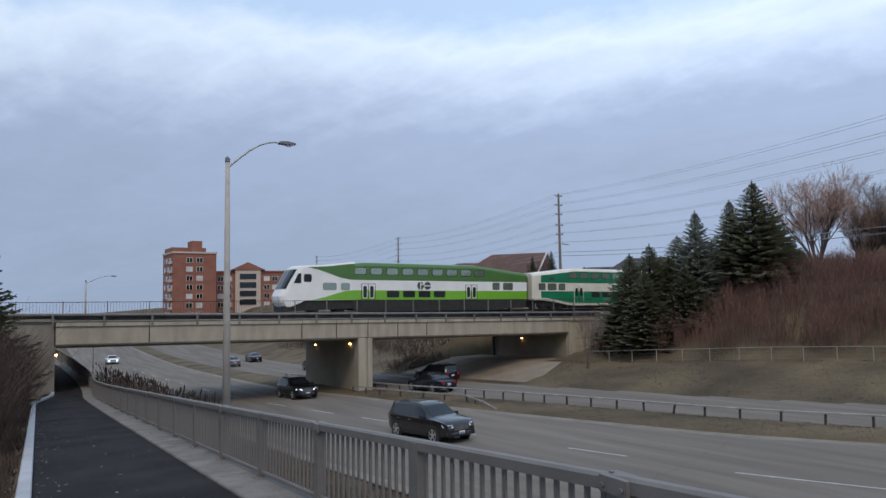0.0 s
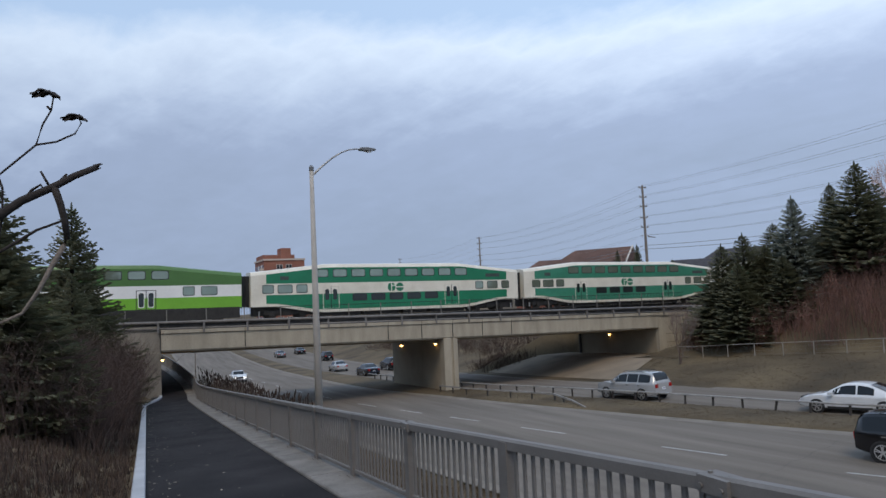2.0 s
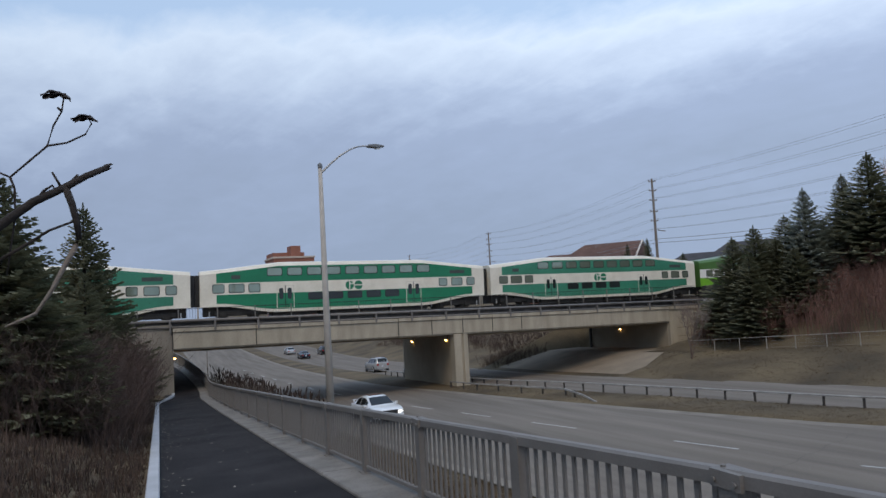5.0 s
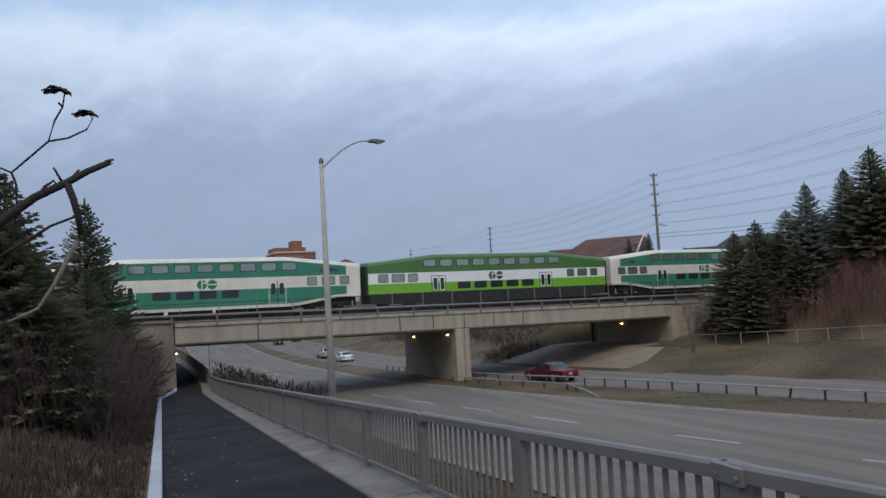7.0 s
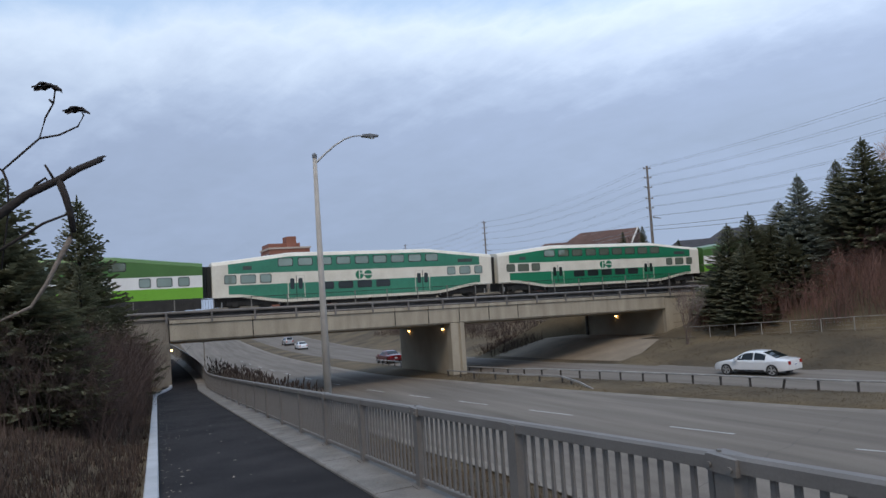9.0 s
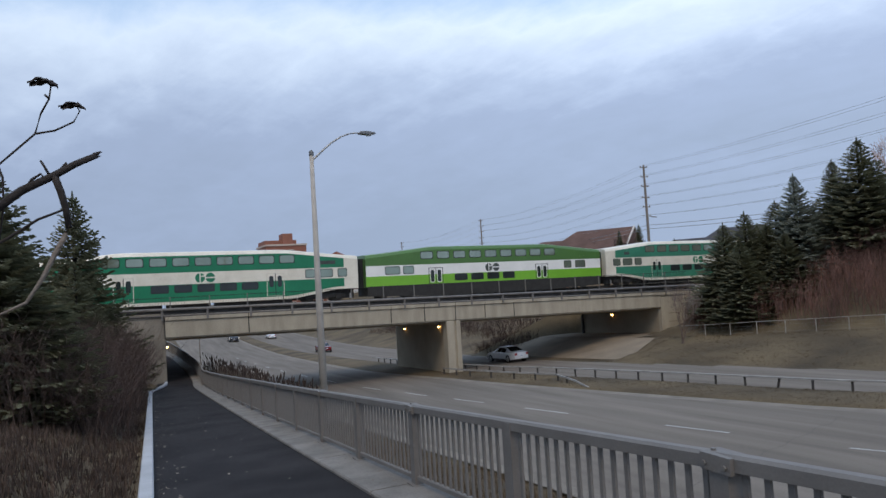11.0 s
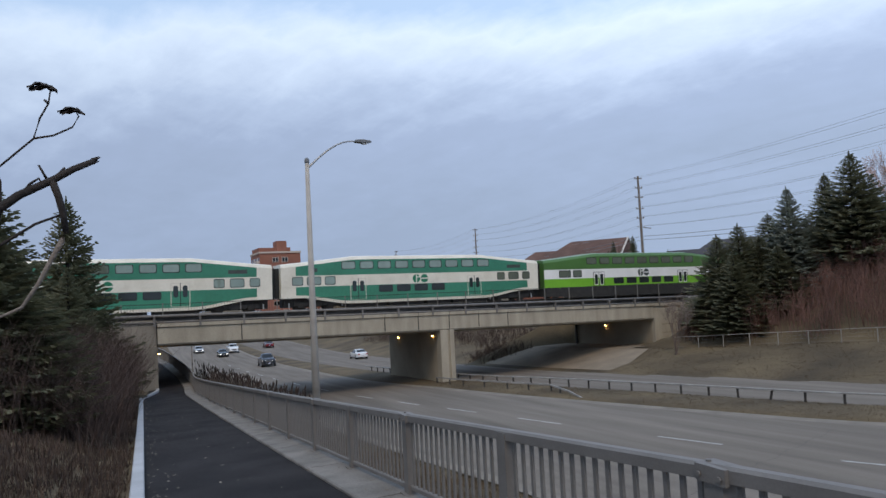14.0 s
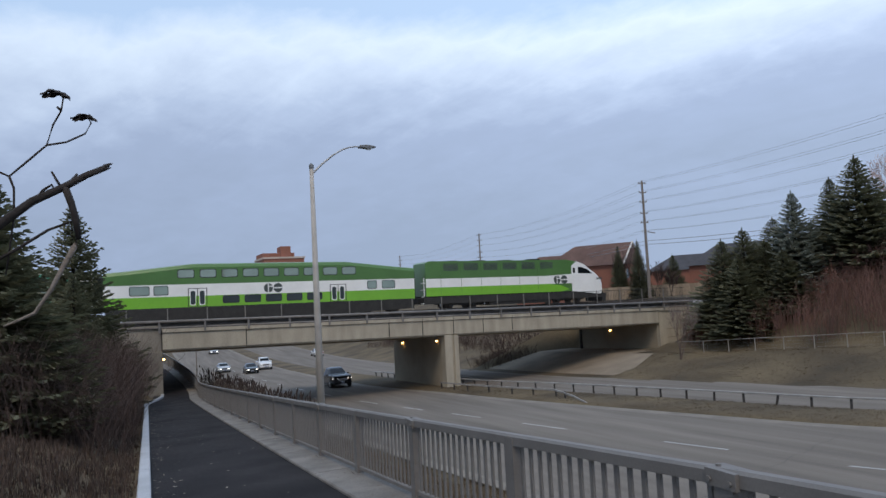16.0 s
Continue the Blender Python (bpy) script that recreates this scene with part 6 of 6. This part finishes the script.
# ---- the broken branch by the camera ----
br = empty("broken_branch")
tagged(br, "broken dead branch with bare twigs and curled leaves", "branch")
obj("limb", Shape().tube([(-1.5, 4.5, -0.4), (-1.2, 4.2, 0.12), (-0.88, 4.0, 0.36), (-0.73, 3.98, 0.45), (-0.58, 4.0, 0.58), (-0.43, 4.0, 0.66), (-0.33, 3.99, 0.72), (-0.23, 4.0, 0.77)], [0.044, 0.033, 0.027, 0.024, 0.022, 0.020, 0.018, 0.016], 9), "bark", br, smooth=True)
obj("hanging_limb", Shape().tube([(-0.43, 4.0, 0.66), (-0.40, 3.98, 0.57), (-0.38, 3.98, 0.48), (-0.37, 4.0, 0.38)], [0.019, 0.018, 0.017, 0.014], 8), "bark", br, smooth=True)
obj("split_limb", Shape().tube([(-0.37, 3.995, 0.40), (-0.39, 4.0, 0.34), (-0.44, 4.02, 0.25), (-0.50, 4.0, 0.12), (-0.58, 4.03, 0.0), (-0.72, 4.05, -0.06)], [0.012, 0.016, 0.013, 0.011, 0.009, 0.006], 8), "bark_pale", br, "pale barkless limb", smooth=True)
for k in range(5):
    a = k * 1.3
    obj("splinter", Shape().tube([(-0.235 - 0.01 * (k % 2), 4.0 + 0.012 * math.cos(a), 0.768 + 0.011 * math.sin(a)), (-0.215 + 0.008 * (k % 3), 4.0 + 0.010 * math.cos(a), 0.782 + 0.013 * math.sin(a))], [0.007, 0.002], 4), "bark", br)
for pts, r in (([(-0.95, 4.05, 0.70), (-0.80, 4.0, 0.77), (-0.68, 4.0, 0.71), (-0.60, 4.0, 0.79), (-0.51, 4.0, 0.88), (-0.48, 4.0, 0.99), (-0.44, 4.0, 1.07), (-0.43, 4.0, 1.14), (-0.46, 4.0, 1.17)], 0.007),
               ([(-0.51, 4.0, 0.88), (-0.42, 4.0, 0.90), (-0.33, 4.0, 0.95), (-0.30, 4.0, 1.01), (-0.32, 4.0, 1.05)], 0.006),
               ([(-0.57, 4.0, 0.58), (-0.53, 4.0, 0.64), (-0.49, 4.0, 0.67), (-0.47, 4.0, 0.63)], 0.009), ([(-0.75, 4.0, 0.27), (-0.64, 4.0, 0.34), (-0.51, 4.0, 0.43), (-0.39, 4.0, 0.48)], 0.010),
               ([(-0.68, 4.0, 0.71), (-0.66, 4.0, 0.65), (-0.66, 4.0, 0.50), (-0.70, 4.0, 0.2)], 0.007), ([(-0.45, 4.0, 0.66), (-0.49, 4.0, 0.74)], 0.008), ([(-0.42, 4.0, 0.67), (-0.37, 4.0, 0.73)], 0.008),
               ([(-0.44, 4.0, 1.07), (-0.46, 4.0, 1.09)], 0.008)):
    obj("twig", Shape().tube(pts, [r * (1 - 0.5 * k / len(pts)) for k in range(len(pts))], 6), "bark", br, smooth=True)


def curled_leaf(x, z, s):
    sh = Shape()
    for k in range(3):
        sh.sheet([q / 6 for q in range(7)], [0, 0.33, 0.66, 1], lambda u, v: (x + s * (0.25 - 1.1 * u) + 0.01 * k, 4.0 + (v - 0.5) * s * 0.5 * math.sin(0.4 + u * 2.5), z + s * (0.22 * math.sin(u * 3.0) - 0.10 * u - 0.25 * abs(v - 0.5) - 0.07 * k) + 0.018 * noise.noise((u * 4 + k, v * 4, s * 50))))
    return obj("dead_leaf", sh, "bark", br)


curled_leaf(-0.445, 1.165, 0.11)
curled_leaf(-0.315, 1.045, 0.10)

# ---- far buildings ----
def apartment_block(name, x, y, turn, w, d, z0, z1, storey, bays, mat_name, label, gable=False):
    e = empty(name, pose(x, y, 0, 0, 0, turn))
    tagged(e, label, "building", "apartment buildings")
    obj("wall", Shape().box(-w / 2, w / 2, -d / 2, d / 2, z0, z1), mat_name, e)
    obj("cornice", Shape().box(-w / 2 - 0.25, w / 2 + 0.25, -d / 2 - 0.25, d / 2 + 0.25, z1 - 0.2, z1 + 0.35), "brick_trim" if not gable else mat_name, e)
    n = int((z1 - 0.6) / storey + 0.5) + 2
    for k in range(n):
        z = z1 - 1.0 - storey * (k + 0.75)
        if z < z0:
            break
        for b in bays:
            wd = obj("window", Shape().box(b - 1.0, b + 1.0, -d / 2 - 0.10, -d / 2 + 0.1, z, z + 1.65), "brick_trim", e)
            for sx in (-0.46, 0.46):
                obj("pane", Shape().box(b + sx - 0.38, b + sx + 0.38, -d / 2 - 0.13, -d / 2, z + 0.12, z + 1.5), "win_dark" if (k + int(b)) % 3 else "win_pale", wd)
        for b in [-d / 2 + 1.6 + 2.8 * j for j in range(int(d / 2.8))]:
            obj("window", Shape().box(-w / 2 - 0.08, -w / 2 + 0.1, b - 0.8, b + 0.8, z, z + 1.6), "win_pale" if (k + int(b)) % 2 else "win_dark", e)
        obj("balcony", Shape().box(-w / 2 - 0.9, -w / 2, -d / 2 + 0.5, -d / 2 + 3.2, z - 0.35, z + 0.5), "brick_trim", e)
    return e


ax, ay = place(10.35, 228)
tower = apartment_block("apartment_building", ax, ay, -10.7 + 12, 13.0, 16, -16, 13.5, 2.80, (-1.6, 1.4), "brick", "red brick apartment tower beyond the bridge")
obj("penthouse", Shape().box(-6.25, 4.0, -5, 7, 13.7, 15.3), "brick", tower)
obj("lift_housing", Shape().box(-0.6, 2.6, -6, 0, 13.7, 17.4), "brick", tower)
ax, ay = place(14.9, 236)
low = apartment_block("apartment_building", ax, ay, -15, 26, 14, -16, 7.8, 2.80, (-11.2, -8.6, -6.0, 6.0, 8.6, 11.2), "brick", "low red brick apartment building with a pale gabled centre", True)
obj("gable_bay", Shape().box(-4.0, 4.0, -7.8, -6.5, -16, 8.4), "brick_trim", low)
obj("gable", Shape().prism([(-5.6, 8.4), (0, 11.0), (5.6, 8.4)], -8.0, 4.0), "brick", low)
for zz in (5.4, 2.6, -0.2, -3.0):
    obj("window", Shape().box(-2.6, 2.6, -7.95, -7.7, zz, zz + 1.8), "win_dark", low)


def gable_house(bearing, r, turn, w, d, zw, zr, roof_m, wall_m, label):
    x, y = place(bearing, r)
    e = empty("house", pose(x, y, 0, 0, 0, turn))
    tagged(e, label, "house", "houses beyond the track")
    obj("wall", Shape().box(-w / 2, w / 2, -d / 2, d / 2, -4, zw), wall_m, e)
    rf = Shape()
    o = 0.5
    A = [(-w / 2 - o, -d / 2 - o, zw - 0.2), (w / 2 + o, -d / 2 - o, zw - 0.2), (w / 2 + o, d / 2 + o, zw - 0.2), (-w / 2 - o, d / 2 + o, zw - 0.2), (-w / 2 + w * 0.30, 0, zr), (w / 2 + o, 0, zr)]
    rf.add(A, [(0, 1, 5, 4), (2, 3, 4, 5), (3, 0, 4), (1, 2, 5), (3, 2, 1, 0)])
    obj("roof", rf, roof_m, e)
    obj("gable_wall", Shape().add([(w / 2 + 0.1, -d / 2, zw - 0.1), (w / 2 + 0.1, d / 2, zw - 0.1), (w / 2 + 0.1, 0, zr - 0.25), (w / 2 - 0.2, -d / 2, zw - 0.1), (w / 2 - 0.2, d / 2, zw - 0.1), (w / 2 - 0.2, 0, zr - 0.25)], [(0, 1, 2), (5, 4, 3), (0, 2, 5, 3), (1, 4, 5, 2)]), wall_m, e)
    for sg in (-1, 1):
        a = Vector((w / 2 + o + 0.05, sg * (d / 2 + o), zw - 0.2))
        b = Vector((w / 2 + o + 0.05, 0, zr))
        obj("barge_board", Shape().tube([a, b], 0.16, 4), "siding", e)
    for b in (-d / 4, d / 4):
        wn_ = obj("window", Shape().box(w / 2 + 0.1, w / 2 + 0.2, b - 0.7, b + 0.7, zw - 2.4, zw - 0.9), "siding", e)
        obj("pane", Shape().box(w / 2 + 0.1, w / 2 + 0.24, b - 0.6, b + 0.6, zw - 2.3, zw - 1.0), "win_dark", wn_)
    return e


gable_house(36.7, 112, -58, 13, 9, 2.9, 6.25, "roof_brown", "brick", "brick house with a brown shingled roof beyond the track")
gable_house(33.6, 125, -40, 13, 9, 2.4, 5.4, "roof_brown", "brick", "brick house with a brown shingled roof beyond the track")
gable_house(47.5, 120, -70, 10, 9, 2.2, 5.4, "roof_dark", "brick", "house with a dark roof and pale gable beyond the track")
gable_house(44.2, 150, -60, 13, 9, 2.0, 5.0, "roof_dark", "brick", "house with a dark roof beyond the track")
gable_house(67.0, 110, -70, 14, 9, 6.2, 6.9, "cedar", "cedar", "low weathered wooden building on the hill")
# board fence behind the track
bf = empty("board_fence")
tagged(bf, "weathered wooden board fence behind the track", "fence")
board = Shape().box(-0.43, 0.43, -0.02, 0.02, 0.0, 1.9).mesh("board", ["cedar"])
for k in range(46):
    o = new("board", board)
    o.parent = bf
    o.location = (54 + 0.88 * k, 78 + 0.10 * k, -2.7 + random.uniform(-0.03, 0.03))
obj("fence_rail", Shape().box(53.5, 95, 78.05, 78.12, -2.4, -2.3, at=Matrix.Translation((54, 78, 0)) @ Matrix.Rotation(0.113, 4, "Z") @ Matrix.Translation((-54, -78, 0))), "cedar", bf)

# sign seen from behind near the far bridge side
sg = empty("road_sign", pose(4.9, 78, ground_z(4.9, 78)))
tagged(sg, "grey road sign seen from behind on a post", "road sign")
obj("sign_panel", Shape().box(-0.55, 0.55, -0.02, 0.02, 3.1, 3.7), "sign_back", sg)
obj("sign_post", Shape().box(-0.05, 0.05, 0.02, 0.12, -0.3, 3.7), "wood_pole", sg)


# ---- motion of trains and cars ----
def motions():
    for k, car in TRAIN:
        walk(car, train_rows(k))
    for car, lane, a, v, way, acc, off, last in TRAFFIC:
        walk(car, drive(car, lane, a, v, way, acc, off, last))


motions()
